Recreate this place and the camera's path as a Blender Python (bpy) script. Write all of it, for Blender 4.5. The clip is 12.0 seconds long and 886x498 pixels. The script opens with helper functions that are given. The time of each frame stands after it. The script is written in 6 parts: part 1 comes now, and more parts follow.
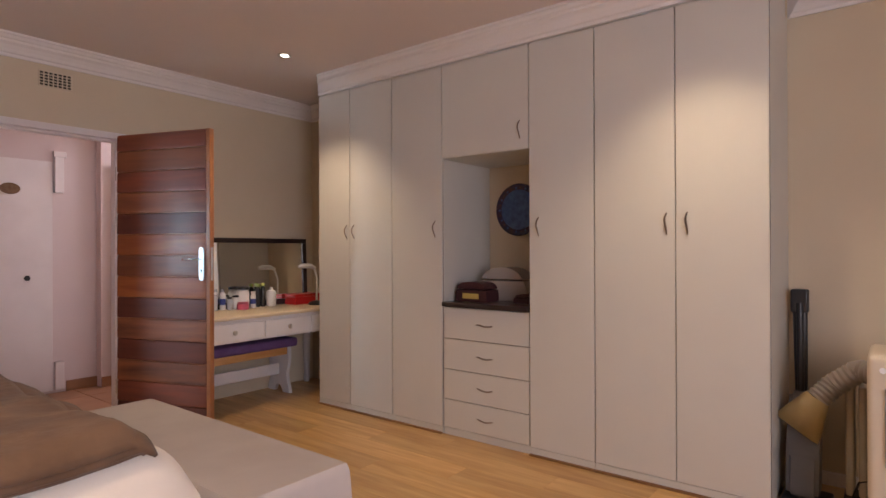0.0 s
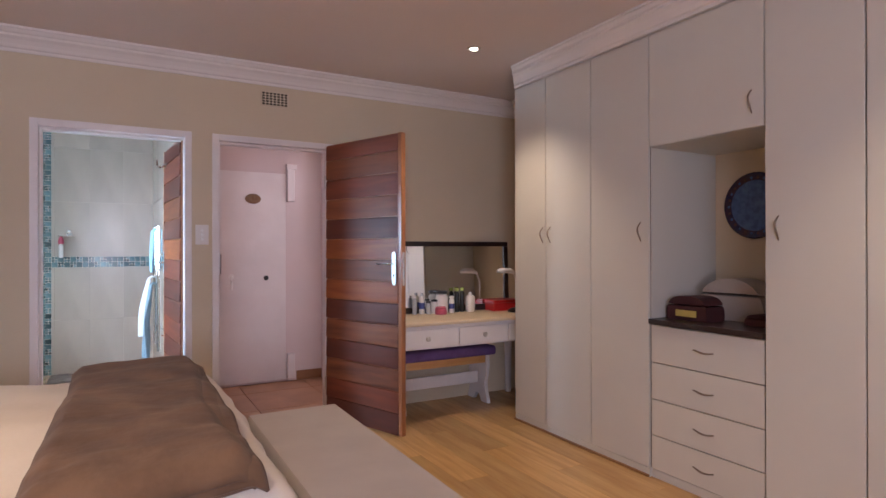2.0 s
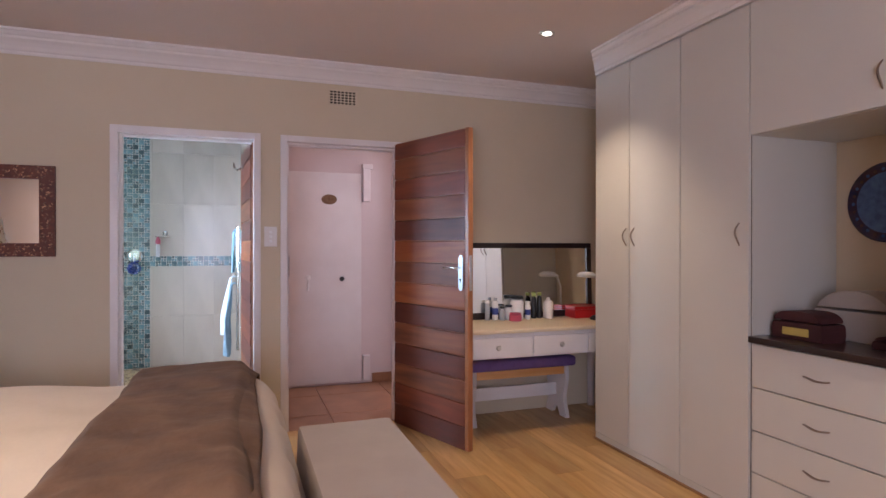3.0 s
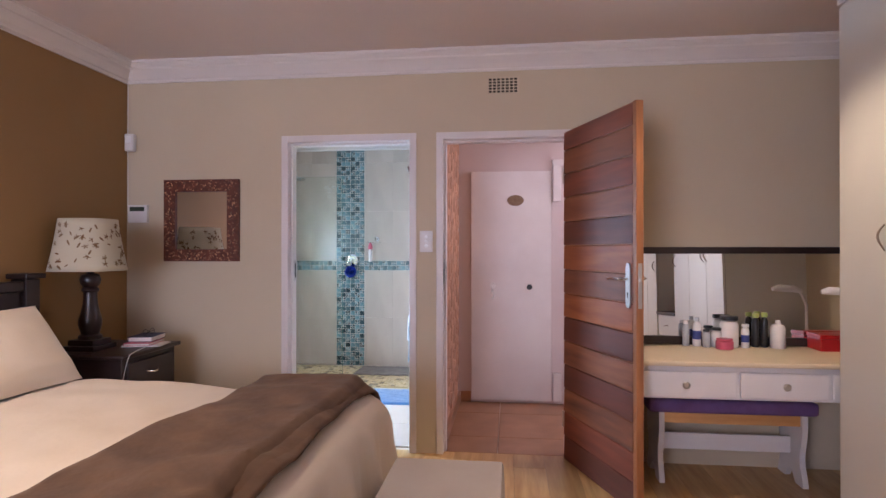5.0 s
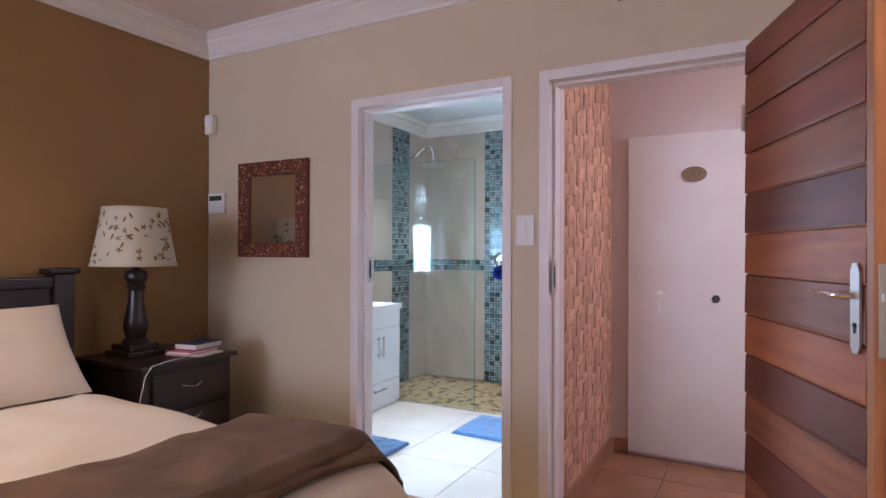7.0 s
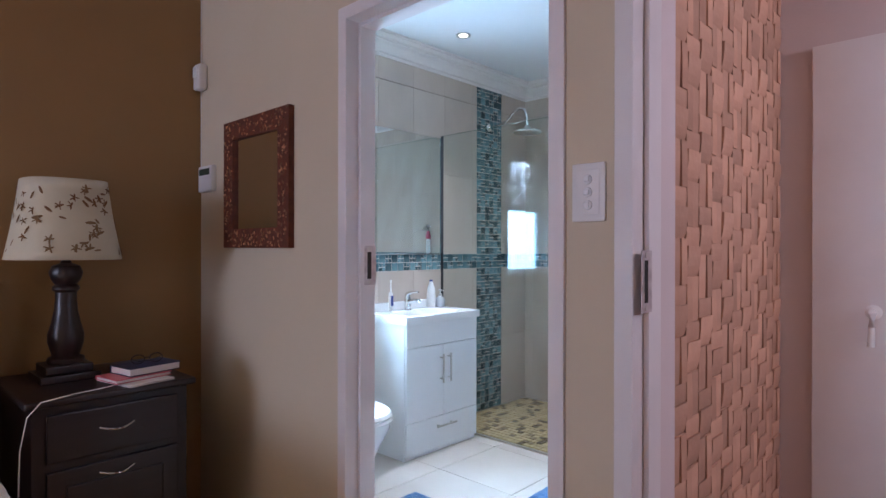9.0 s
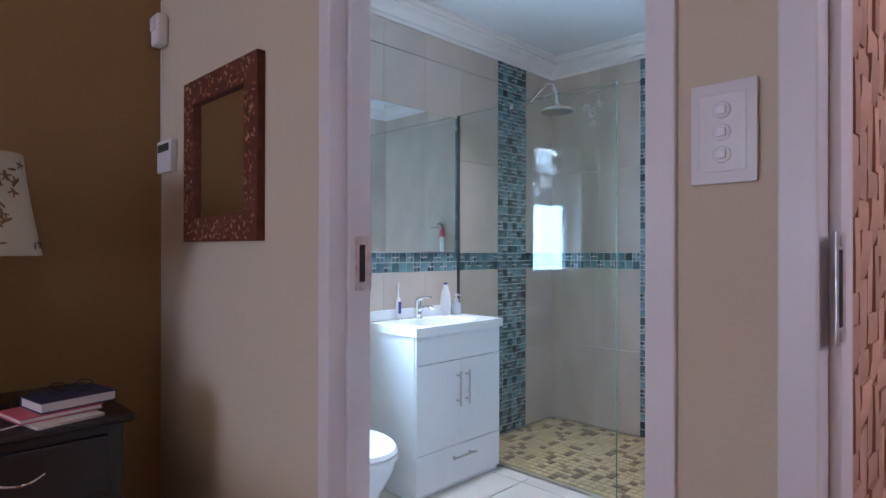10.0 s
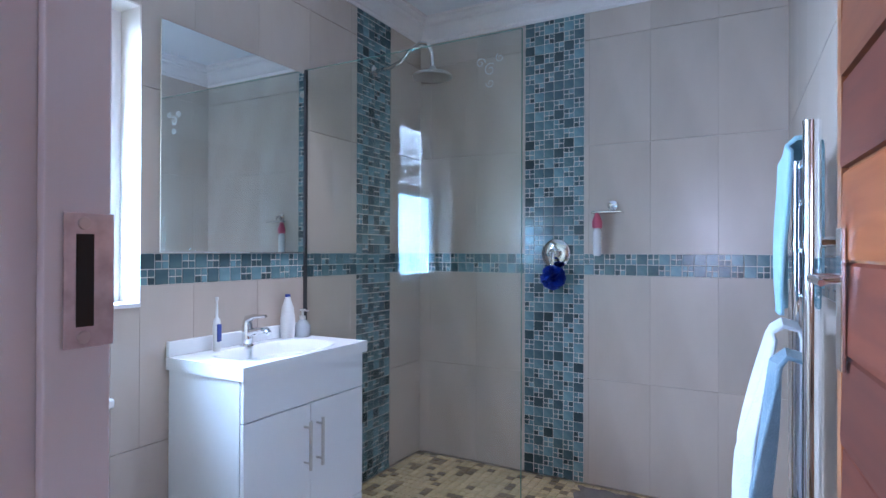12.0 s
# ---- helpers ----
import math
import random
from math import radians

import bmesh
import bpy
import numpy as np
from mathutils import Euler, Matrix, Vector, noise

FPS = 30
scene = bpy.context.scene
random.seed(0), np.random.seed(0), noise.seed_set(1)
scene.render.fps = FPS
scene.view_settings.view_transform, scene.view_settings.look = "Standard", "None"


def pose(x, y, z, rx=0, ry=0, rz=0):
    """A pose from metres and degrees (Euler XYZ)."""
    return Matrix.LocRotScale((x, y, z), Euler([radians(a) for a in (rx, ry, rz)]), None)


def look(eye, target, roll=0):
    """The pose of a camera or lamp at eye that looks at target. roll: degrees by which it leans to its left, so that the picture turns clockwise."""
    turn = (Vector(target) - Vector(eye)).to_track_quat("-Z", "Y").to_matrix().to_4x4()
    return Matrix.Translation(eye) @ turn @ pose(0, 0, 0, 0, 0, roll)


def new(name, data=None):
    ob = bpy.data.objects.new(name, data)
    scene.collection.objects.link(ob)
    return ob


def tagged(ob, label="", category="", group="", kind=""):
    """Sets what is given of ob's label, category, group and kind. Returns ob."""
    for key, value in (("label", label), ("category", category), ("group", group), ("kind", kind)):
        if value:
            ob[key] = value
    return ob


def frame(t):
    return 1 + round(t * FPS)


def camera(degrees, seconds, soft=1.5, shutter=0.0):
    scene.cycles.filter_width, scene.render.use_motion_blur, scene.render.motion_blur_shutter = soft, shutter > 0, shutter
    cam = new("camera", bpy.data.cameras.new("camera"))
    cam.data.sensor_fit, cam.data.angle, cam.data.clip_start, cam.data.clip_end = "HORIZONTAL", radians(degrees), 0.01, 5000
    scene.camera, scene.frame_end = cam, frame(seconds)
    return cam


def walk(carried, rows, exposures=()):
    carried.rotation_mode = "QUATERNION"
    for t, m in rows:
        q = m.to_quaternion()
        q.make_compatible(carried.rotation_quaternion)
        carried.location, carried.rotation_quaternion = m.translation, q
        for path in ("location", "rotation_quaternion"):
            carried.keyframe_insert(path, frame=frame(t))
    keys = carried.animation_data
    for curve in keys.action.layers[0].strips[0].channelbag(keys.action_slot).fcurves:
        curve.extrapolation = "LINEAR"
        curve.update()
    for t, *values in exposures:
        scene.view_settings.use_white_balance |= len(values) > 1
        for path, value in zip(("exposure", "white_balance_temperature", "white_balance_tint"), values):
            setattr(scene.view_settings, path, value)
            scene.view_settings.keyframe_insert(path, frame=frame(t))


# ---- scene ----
cam = camera(75.2, 12.0)
PATH = [
    (0, (-0.569, 0.76, 1.227), (-1.804, 2.334, 1.232), -0.2),
    (0.5, (-0.577, 0.896, 1.251), (-1.946, 2.354, 1.256), -0.2),
    (1, (-0.614, 0.98, 1.262), (-2.094, 2.326, 1.265), -0.2),
    (1.5, (-0.629, 1.1, 1.298), (-2.253, 2.267, 1.289), -0.3),
    (2, (-0.702, 1.221, 1.269), (-2.451, 2.192, 1.272), -0.1),
    (2.5, (-0.792, 1.362, 1.282), (-2.622, 2.169, 1.287), -0.0),
    (2.7, (-0.818, 1.402, 1.295), (-2.669, 2.16, 1.296), -0.0),
    (4.3, (-1.043, 2.023, 1.318), (-3.04, 2.135, 1.317), 0.2),
    (4.5, (-1.097, 2.044, 1.296), (-3.096, 2.082, 1.307), 0.1),
    (5, (-1.291, 2.235, 1.313), (-3.278, 2.005, 1.321), 0.0),
    (5.5, (-1.516, 2.401, 1.294), (-3.463, 1.944, 1.304), 0.3),
    (6, (-1.867, 2.465, 1.293), (-3.754, 1.803, 1.301), 0.3),
    (6.5, (-2.197, 2.524, 1.281), (-4.017, 1.694, 1.286), 0.4),
    (7, (-2.535, 2.61, 1.277), (-4.292, 1.656, 1.288), 0.2),
    (8.8, (-3.654, 2.448, 1.233), (-5.142, 1.112, 1.244), 0.1),
    (9, (-3.77, 2.378, 1.244), (-5.225, 1.006, 1.242), 0.1),
    (9.5, (-4.005, 2.16, 1.238), (-5.425, 0.751, 1.239), 0.1),
    (10, (-4.17, 1.974, 1.216), (-5.593, 0.569, 1.222), 0.1),
    (10.5, (-4.344, 1.787, 1.224), (-5.799, 0.415, 1.23), 0.3),
    (11, (-4.49, 1.629, 1.225), (-6.025, 0.347, 1.231), 0.3),
    (11.5, (-4.632, 1.507, 1.225), (-6.279, 0.373, 1.231), 0.2),
    (12, (-4.74, 1.392, 1.214), (-6.491, 0.426, 1.223), 0.2),
]
EXPOSURES = [(0, -0.1, 6200, 13), (2.5, -0.02, 5700, 16), (5, 0.22, 5650, 16), (7, 0.25, 5450, 14), (9, -0.05, 5150, 12), (10.5, -0.18, 5050, 14), (11.2, -0.2, 5100, 16), (12, -0.36, 5000, 19)]
walk(cam, [(t, look(eye, target, roll)) for t, eye, target, roll in PATH], EXPOSURES)


# ---- world and lights ----
world = bpy.data.worlds.new("sky")
scene.world = world
world.use_nodes = True
wn = world.node_tree
sky = wn.nodes.new("ShaderNodeTexSky")
sky.sky_type = "NISHITA"
sky.sun_disc = False
sky.sun_elevation, sky.sun_rotation = radians(50), radians(-10)
wn.nodes["Background"].inputs["Strength"].default_value = 0.15
wn.links.new(sky.outputs["Color"], wn.nodes["Background"].inputs["Color"])


def lamp(name, kind, at, power, colour, size=0.1, sizey=None, target=None, angle=None, blend=0.5):
    data = bpy.data.lights.new(name, kind)
    data.energy, data.color = power, colour
    if kind == "AREA":
        data.shape = "RECTANGLE"
        data.size, data.size_y = size, sizey or size
    elif kind == "SUN":
        data.angle = radians(0.5)
    else:
        data.shadow_soft_size = size
    if kind == "SPOT":
        data.spot_size, data.spot_blend = radians(angle), blend
    ob = new(name, data)
    ob.matrix_world = look(at, target or (at[0], at[1] + 0.001, 0))
    return ob


lamp("sun", "SUN", (-3, 8, 9), 2.5, (1, 0.95, 0.88), target=(-1.5, 0, 0))
# the bedroom's own window, behind the walker
lamp("bedroom_window_light", "AREA", (1.42, 0.60, 1.45), 108, (0.87, 0.86, 0.97), 1.9, 1.4, target=(-4.0, 0.85, 1.35))
# recessed spots in the ceiling over the bed
lamp("bed_spot_beam", "SPOT", (-2.95, 0.42, 2.575), 28, (1.0, 0.70, 0.40), 0.03, angle=125, blend=0.9)
lamp("bed_spot_beam", "SPOT", (-2.20, 0.45, 2.575), 74, (1.0, 0.70, 0.40), 0.03, angle=125, blend=0.9)
# daylight in the bathroom window
lamp("bathroom_window_light", "AREA", (-5.618, -0.582, 1.32), 50, (0.66, 0.86, 1.0), 0.56, 0.5, target=(-5.618, 2.0, 1.32))
# unseen lamp added where the passage goes on, to light it
lamp("passage_fill", "AREA", (-5.9, 4.0, 1.95), 29, (1.0, 0.88, 0.90), 0.9, 0.9, target=(-5.9, 1.8, 0.8))
for sx, sy, power in ((-3.93, 3.25, 66), (-1.28, 3.25, 62)):
    lamp("downlight_beam", "SPOT", (sx, sy, 2.575), power, (1.0, 0.74, 0.48), 0.025, target=(sx, sy + 0.12, 0), angle=95, blend=0.8)
lamp("bathroom_downlight_beam", "SPOT", (-6.52, -0.04, 2.575), 125, (1.0, 0.93, 0.87), 0.025, target=(-6.52, 0.25, 0), angle=85, blend=1.0)


# ---- materials ----
def material(name):
    m = bpy.data.materials.new(name)
    m.use_nodes = True
    return m, m.node_tree, m.node_tree.nodes["Principled BSDF"]


def rgb(c):
    return (c[0], c[1], c[2], 1)


def surface(name, c1, c2=None, scale=8.0, rough=0.6, bump=0.1, bscale=120.0, metal=0.0, spec=0.5, coat=0.0, stretch=(1, 1, 1), vary=0.0, sheen=0.0, per=""):
    """A plain material: two tones mixed by noise, a fine relief, and a change of tone from piece to piece."""
    m, nt, p = material(name)
    c2 = c2 or tuple(v * 0.86 for v in c1)
    tc = nt.nodes.new("ShaderNodeTexCoord")
    mp = nt.nodes.new("ShaderNodeMapping")
    mp.inputs["Scale"].default_value = stretch
    nt.links.new(tc.outputs["Object"], mp.inputs["Vector"])
    n1 = nt.nodes.new("ShaderNodeTexNoise")
    n1.inputs["Scale"].default_value, n1.inputs["Detail"].default_value = scale, 6
    nt.links.new(mp.outputs["Vector"], n1.inputs["Vector"])
    ramp = nt.nodes.new("ShaderNodeMapRange")
    ramp.inputs["From Min"].default_value, ramp.inputs["From Max"].default_value = 0.35, 0.68
    nt.links.new(n1.outputs["Fac"], ramp.inputs["Value"])
    mix = nt.nodes.new("ShaderNodeMix")
    mix.data_type = "RGBA"
    mix.inputs["A"].default_value, mix.inputs["B"].default_value = rgb(c1), rgb(c2)
    nt.links.new(ramp.outputs["Result"], mix.inputs["Factor"])
    out = mix.outputs["Result"]
    if vary:
        hsv = nt.nodes.new("ShaderNodeHueSaturation")
        mr = nt.nodes.new("ShaderNodeMapRange")
        mr.inputs["To Min"].default_value, mr.inputs["To Max"].default_value = 1 - vary, 1 + vary
        if per == "island":
            src = nt.nodes.new("ShaderNodeNewGeometry").outputs["Random Per Island"]
        else:
            src = nt.nodes.new("ShaderNodeObjectInfo").outputs["Random"]
        nt.links.new(src, mr.inputs["Value"])
        nt.links.new(mr.outputs["Result"], hsv.inputs["Value"])
        nt.links.new(out, hsv.inputs["Color"])
        out = hsv.outputs["Color"]
    nt.links.new(out, p.inputs["Base Color"])
    n2 = nt.nodes.new("ShaderNodeTexNoise")
    n2.inputs["Scale"].default_value, n2.inputs["Detail"].default_value = bscale, 4
    nt.links.new(mp.outputs["Vector"], n2.inputs["Vector"])
    b = nt.nodes.new("ShaderNodeBump")
    b.inputs["Strength"].default_value, b.inputs["Distance"].default_value = bump, 0.004
    nt.links.new(n2.outputs["Fac"], b.inputs["Height"])
    nt.links.new(b.outputs["Normal"], p.inputs["Normal"])
    mr2 = nt.nodes.new("ShaderNodeMapRange")
    mr2.inputs["To Min"].default_value, mr2.inputs["To Max"].default_value = max(0.02, rough - 0.06), min(1, rough + 0.06)
    nt.links.new(n1.outputs["Fac"], mr2.inputs["Value"])
    nt.links.new(mr2.outputs["Result"], p.inputs["Roughness"])
    p.inputs["Metallic"].default_value = metal
    p.inputs["Specular IOR Level"].default_value = spec
    p.inputs["Coat Weight"].default_value = coat
    p.inputs["Coat Roughness"].default_value = 0.15
    p.inputs["Sheen Weight"].default_value = sheen
    return m


def wood(name, dark, light, axis="X", rings=7.0, rough=0.35, vary=0.35, coat=0.2, bump=0.08, island=False):
    """Timber with grain along one axis; each board has its own cut and tone."""
    m, nt, p = material(name)
    tc = nt.nodes.new("ShaderNodeTexCoord")
    if island:
        rnd = nt.nodes.new("ShaderNodeNewGeometry").outputs["Random Per Island"]
    else:
        rnd = nt.nodes.new("ShaderNodeObjectInfo").outputs["Random"]
    shift = nt.nodes.new("ShaderNodeVectorMath")
    shift.operation = "SCALE"
    shift.inputs[0].default_value = (13.1, 7.7, 21.3)
    nt.links.new(rnd, shift.inputs["Scale"])
    add = nt.nodes.new("ShaderNodeVectorMath")
    nt.links.new(tc.outputs["Object"], add.inputs[0])
    nt.links.new(shift.outputs["Vector"], add.inputs[1])
    mp = nt.nodes.new("ShaderNodeMapping")
    s = [9.0, 9.0, 9.0]
    s["XYZ".index(axis)] = 0.9
    mp.inputs["Scale"].default_value = s
    nt.links.new(add.outputs["Vector"], mp.inputs["Vector"])
    n = nt.nodes.new("ShaderNodeTexNoise")
    n.inputs["Scale"].default_value, n.inputs["Detail"].default_value, n.inputs["Distortion"].default_value = 1.6, 8, 0.6
    nt.links.new(mp.outputs["Vector"], n.inputs["Vector"])
    w = nt.nodes.new("ShaderNodeTexNoise")
    w.inputs["Scale"].default_value, w.inputs["Detail"].default_value = rings, 5
    nt.links.new(mp.outputs["Vector"], w.inputs["Vector"])
    mx = nt.nodes.new("ShaderNodeMath")
    mx.operation = "MULTIPLY_ADD"
    mx.inputs[1].default_value, mx.inputs[2].default_value = 0.45, 0.0
    nt.links.new(w.outputs["Fac"], mx.inputs[0])
    ad = nt.nodes.new("ShaderNodeMath")
    ad.operation = "ADD"
    nt.links.new(mx.outputs[0], ad.inputs[0])
    nt.links.new(n.outputs["Fac"], ad.inputs[1])
    mr = nt.nodes.new("ShaderNodeMapRange")
    mr.inputs["From Min"].default_value, mr.inputs["From Max"].default_value = 0.5, 0.95
    nt.links.new(ad.outputs[0], mr.inputs["Value"])
    mix = nt.nodes.new("ShaderNodeMix")
    mix.data_type = "RGBA"
    mix.inputs["A"].default_value, mix.inputs["B"].default_value = rgb(dark), rgb(light)
    nt.links.new(mr.outputs["Result"], mix.inputs["Factor"])
    hsv = nt.nodes.new("ShaderNodeHueSaturation")
    mv = nt.nodes.new("ShaderNodeMapRange")
    mv.inputs["To Min"].default_value, mv.inputs["To Max"].default_value = 1 - vary, 1 + vary
    nt.links.new(rnd, mv.inputs["Value"])
    nt.links.new(mv.outputs["Result"], hsv.inputs["Value"])
    nt.links.new(mix.outputs["Result"], hsv.inputs["Color"])
    nt.links.new(hsv.outputs["Color"], p.inputs["Base Color"])
    b = nt.nodes.new("ShaderNodeBump")
    b.inputs["Strength"].default_value, b.inputs["Distance"].default_value = bump, 0.002
    nt.links.new(w.outputs["Fac"], b.inputs["Height"])
    nt.links.new(b.outputs["Normal"], p.inputs["Normal"])
    p.inputs["Roughness"].default_value = rough
    p.inputs["Coat Weight"].default_value, p.inputs["Coat Roughness"].default_value = coat, 0.2
    return m


def plain(name, c, rough=0.4, metal=0.0, emit=0.0, trans=0.0, ior=1.45, alpha=1.0):
    m, nt, p = material(name)
    p.inputs["Base Color"].default_value = rgb(c)
    p.inputs["Roughness"].default_value, p.inputs["Metallic"].default_value = rough, metal
    p.inputs["Transmission Weight"].default_value, p.inputs["IOR"].default_value = trans, ior
    if emit:
        p.inputs["Emission Color"].default_value, p.inputs["Emission Strength"].default_value = rgb(c), emit
    return m


M_WALL = surface("beige_wall_paint", (0.63, 0.54, 0.395), (0.595, 0.50, 0.36), 1.3, 0.75, 0.12, 160)
M_BROWN = surface("ochre_brown_wall_paint", (0.32, 0.19, 0.075), (0.29, 0.17, 0.065), 1.5, 0.7, 0.12, 160)
M_PINK = surface("pink_white_wall_paint", (0.68, 0.585, 0.575), (0.64, 0.545, 0.535), 1.5, 0.7, 0.12, 140)
M_CEIL = surface("ceiling_paint", (0.72, 0.64, 0.61), (0.70, 0.62, 0.59), 1.0, 0.85, 0.06, 120)
M_CEILB = surface("bathroom_ceiling_paint", (0.80, 0.82, 0.84), (0.78, 0.8, 0.82), 1.0, 0.8, 0.06, 120)
M_TRIM = surface("white_gloss_paint", (0.78, 0.74, 0.73), (0.72, 0.67, 0.66), 3.0, 0.4, 0.05, 60)
M_CORN = surface("cornice_paint", (0.78, 0.74, 0.72), (0.74, 0.70, 0.68), 3.0, 0.7, 0.05, 60)
M_WHITE = surface("white_melamine", (0.63, 0.61, 0.55), (0.61, 0.585, 0.53), 2.0, 0.42, 0.04, 200)
M_GAP = plain("dark_gap", (0.03, 0.025, 0.02), 0.9)
M_OAK = wood("oak_laminate", (0.44, 0.235, 0.07), (0.66, 0.42, 0.165), "X", 5.0, 0.32, 0.19, 0.25)
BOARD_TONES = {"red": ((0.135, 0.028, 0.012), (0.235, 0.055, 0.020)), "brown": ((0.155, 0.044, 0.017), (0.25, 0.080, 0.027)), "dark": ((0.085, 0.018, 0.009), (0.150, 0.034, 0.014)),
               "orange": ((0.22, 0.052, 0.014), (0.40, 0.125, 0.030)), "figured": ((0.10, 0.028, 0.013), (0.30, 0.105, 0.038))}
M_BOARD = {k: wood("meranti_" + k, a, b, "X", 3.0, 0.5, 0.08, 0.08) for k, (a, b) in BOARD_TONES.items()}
M_DOOREDGE = wood("meranti_edge", (0.22, 0.08, 0.03), (0.45, 0.19, 0.07), "Z", 4.0, 0.4, 0.1, 0.3)
M_DARKWOOD = wood("espresso_wood", (0.008, 0.0035, 0.0035), (0.020, 0.009, 0.009), "X", 5.0, 0.38, 0.1, 0.15)
M_PINE = wood("varnished_pine", (0.55, 0.27, 0.09), (0.75, 0.45, 0.20), "Y", 4.0, 0.35, 0.05, 0.2)
M_CREAM = surface("cream_table_top", (0.72, 0.60, 0.42), (0.68, 0.56, 0.38), 4, 0.35, 0.05, 80)
M_WPAINT = surface("white_furniture_paint", (0.74, 0.71, 0.70), (0.68, 0.65, 0.64), 4.0, 0.45, 0.08, 50)
M_CHROME = plain("chrome", (0.75, 0.75, 0.76), 0.08, 1.0)
M_SATIN = plain("satin_silver", (0.88, 0.87, 0.86), 0.35, 0.25)
M_PLATESTEEL = surface("worn_strike_steel", (0.62, 0.58, 0.58), (0.45, 0.40, 0.40), 40, 0.32, 0.1, 90, metal=0.8)
M_STEEL = plain("brushed_steel", (0.55, 0.53, 0.50), 0.3, 1.0)
M_MIRROR = plain("mirror_silver", (0.88, 0.9, 0.89), 0.01, 1.0)
M_DUVET = surface("cream_cotton", (0.78, 0.70, 0.60), (0.74, 0.66, 0.56), 5.0, 0.85, 0.25, 40, sheen=0.2)
M_BLANKET = surface("brown_fleece", (0.180, 0.104, 0.060), (0.100, 0.056, 0.032), 6.0, 0.95, 0.7, 30, sheen=0.08)
M_GREYCLOTH = surface("grey_cloth", (0.50, 0.45, 0.42), (0.46, 0.41, 0.385), 5.0, 0.9, 0.3, 400)
M_SHADE = surface("cream_lampshade", (0.60, 0.56, 0.43), (0.56, 0.52, 0.40), 5.0, 0.9, 0.3, 500)
M_LEAFPR = surface("printed_leaf", (0.16, 0.07, 0.03), (0.22, 0.15, 0.07), 9.0, 0.9, 0.1, 300)
M_BLACK = surface("black_plastic", (0.015, 0.015, 0.017), (0.02, 0.02, 0.022), 9.0, 0.35, 0.1, 80)
M_TILEW = surface("beige_wall_tile", (0.55, 0.465, 0.395), (0.49, 0.41, 0.345), 5.0, 0.22, 0.03, 30, vary=0.05, stretch=(1, 1, 0.35))
M_ANOD = plain("dark_anodised_metal", (0.10, 0.10, 0.11), 0.4, 0.8)
M_GROUT = surface("pale_grout", (0.70, 0.62, 0.55), (0.66, 0.58, 0.51), 9.0, 0.9, 0.2, 200)
M_MOSAIC = surface("teal_glass_mosaic", (0.085, 0.145, 0.165), (0.15, 0.225, 0.24), 12.0, 0.14, 0.05, 60, vary=0.7, per="island")
M_MOSAICTILE = surface("teal_glass_tile", (0.085, 0.145, 0.165), (0.15, 0.225, 0.24), 12.0, 0.14, 0.05, 60, vary=0.7)
M_PEBBLE = surface("pebble_mosaic", (0.56, 0.44, 0.25), (0.50, 0.38, 0.20), 9.0, 0.35, 0.2, 60, vary=0.12, per="island")
M_PEBBLED = surface("brown_stone_mosaic", (0.22, 0.15, 0.08), (0.16, 0.11, 0.06), 9.0, 0.35, 0.2, 60, vary=0.4, per="island")
M_FLOORT = surface("white_floor_tile", (0.72, 0.67, 0.60), (0.66, 0.60, 0.53), 2.5, 0.25, 0.04, 40, vary=0.03)
M_TERRA = surface("terracotta_floor_tile", (0.27, 0.13, 0.065), (0.38, 0.20, 0.11), 4.0, 0.35, 0.08, 40, vary=0.06)
M_CLAD = surface("salmon_stone_cladding", (0.56, 0.325, 0.215), (0.45, 0.25, 0.16), 6.0, 0.8, 0.4, 50, vary=0.2)
M_CERAMIC = plain("white_ceramic", (0.86, 0.87, 0.88), 0.08)
M_VANITY = surface("white_vanity_board", (0.80, 0.81, 0.83), (0.78, 0.79, 0.81), 2.0, 0.3, 0.02, 100)
M_BLUE = surface("blue_bath_mat", (0.045, 0.13, 0.30), (0.07, 0.18, 0.38), 14.0, 0.95, 0.9, 90, sheen=0.4)
M_GREYMAT = surface("grey_brown_mat", (0.20, 0.17, 0.15), (0.15, 0.12, 0.11), 14.0, 0.95, 0.9, 90)
M_PLATE = surface("cobalt_glazed_plate", (0.014, 0.018, 0.075), (0.055, 0.022, 0.040), 22.0, 0.12, 0.1, 60)
M_PLATE2 = surface("blue_glazed_ring", (0.035, 0.070, 0.21), (0.07, 0.14, 0.33), 30.0, 0.12, 0.1, 60)
M_REDBOX = plain("red_lacquer", (0.45, 0.02, 0.02), 0.3)
M_PURPLE = surface("purple_cushion_cloth", (0.16, 0.09, 0.24), (0.12, 0.06, 0.18), 9.0, 0.95, 0.4, 200)
M_MAROON = surface("maroon_cloth", (0.055, 0.010, 0.012), (0.040, 0.008, 0.010), 9.0, 0.7, 0.3, 200)
M_TRAVEL = surface("taupe_vanity_case", (0.40, 0.35, 0.30), (0.36, 0.31, 0.27), 6.0, 0.5, 0.2, 200)
M_YELLOW = surface("yellow_label", (0.60, 0.45, 0.10), (0.5, 0.38, 0.1), 9.0, 0.6)
M_FRAME = surface("red_brown_mosaic_frame", (0.085, 0.02, 0.010), (0.16, 0.04, 0.018), 30.0, 0.6, 0.3, 60)
M_CHIP = surface("shell_chip", (0.50, 0.27, 0.13), (0.18, 0.05, 0.02), 30.0, 0.5, 0.2, 60, vary=0.6, per="island")
M_GLOW = plain("lamp_glow", (1.0, 0.86, 0.66), 0.5, emit=14)
M_DARKTOP = wood("dark_counter", (0.02, 0.01, 0.01), (0.05, 0.03, 0.025), "X", 5, 0.3, 0.1, 0.3)


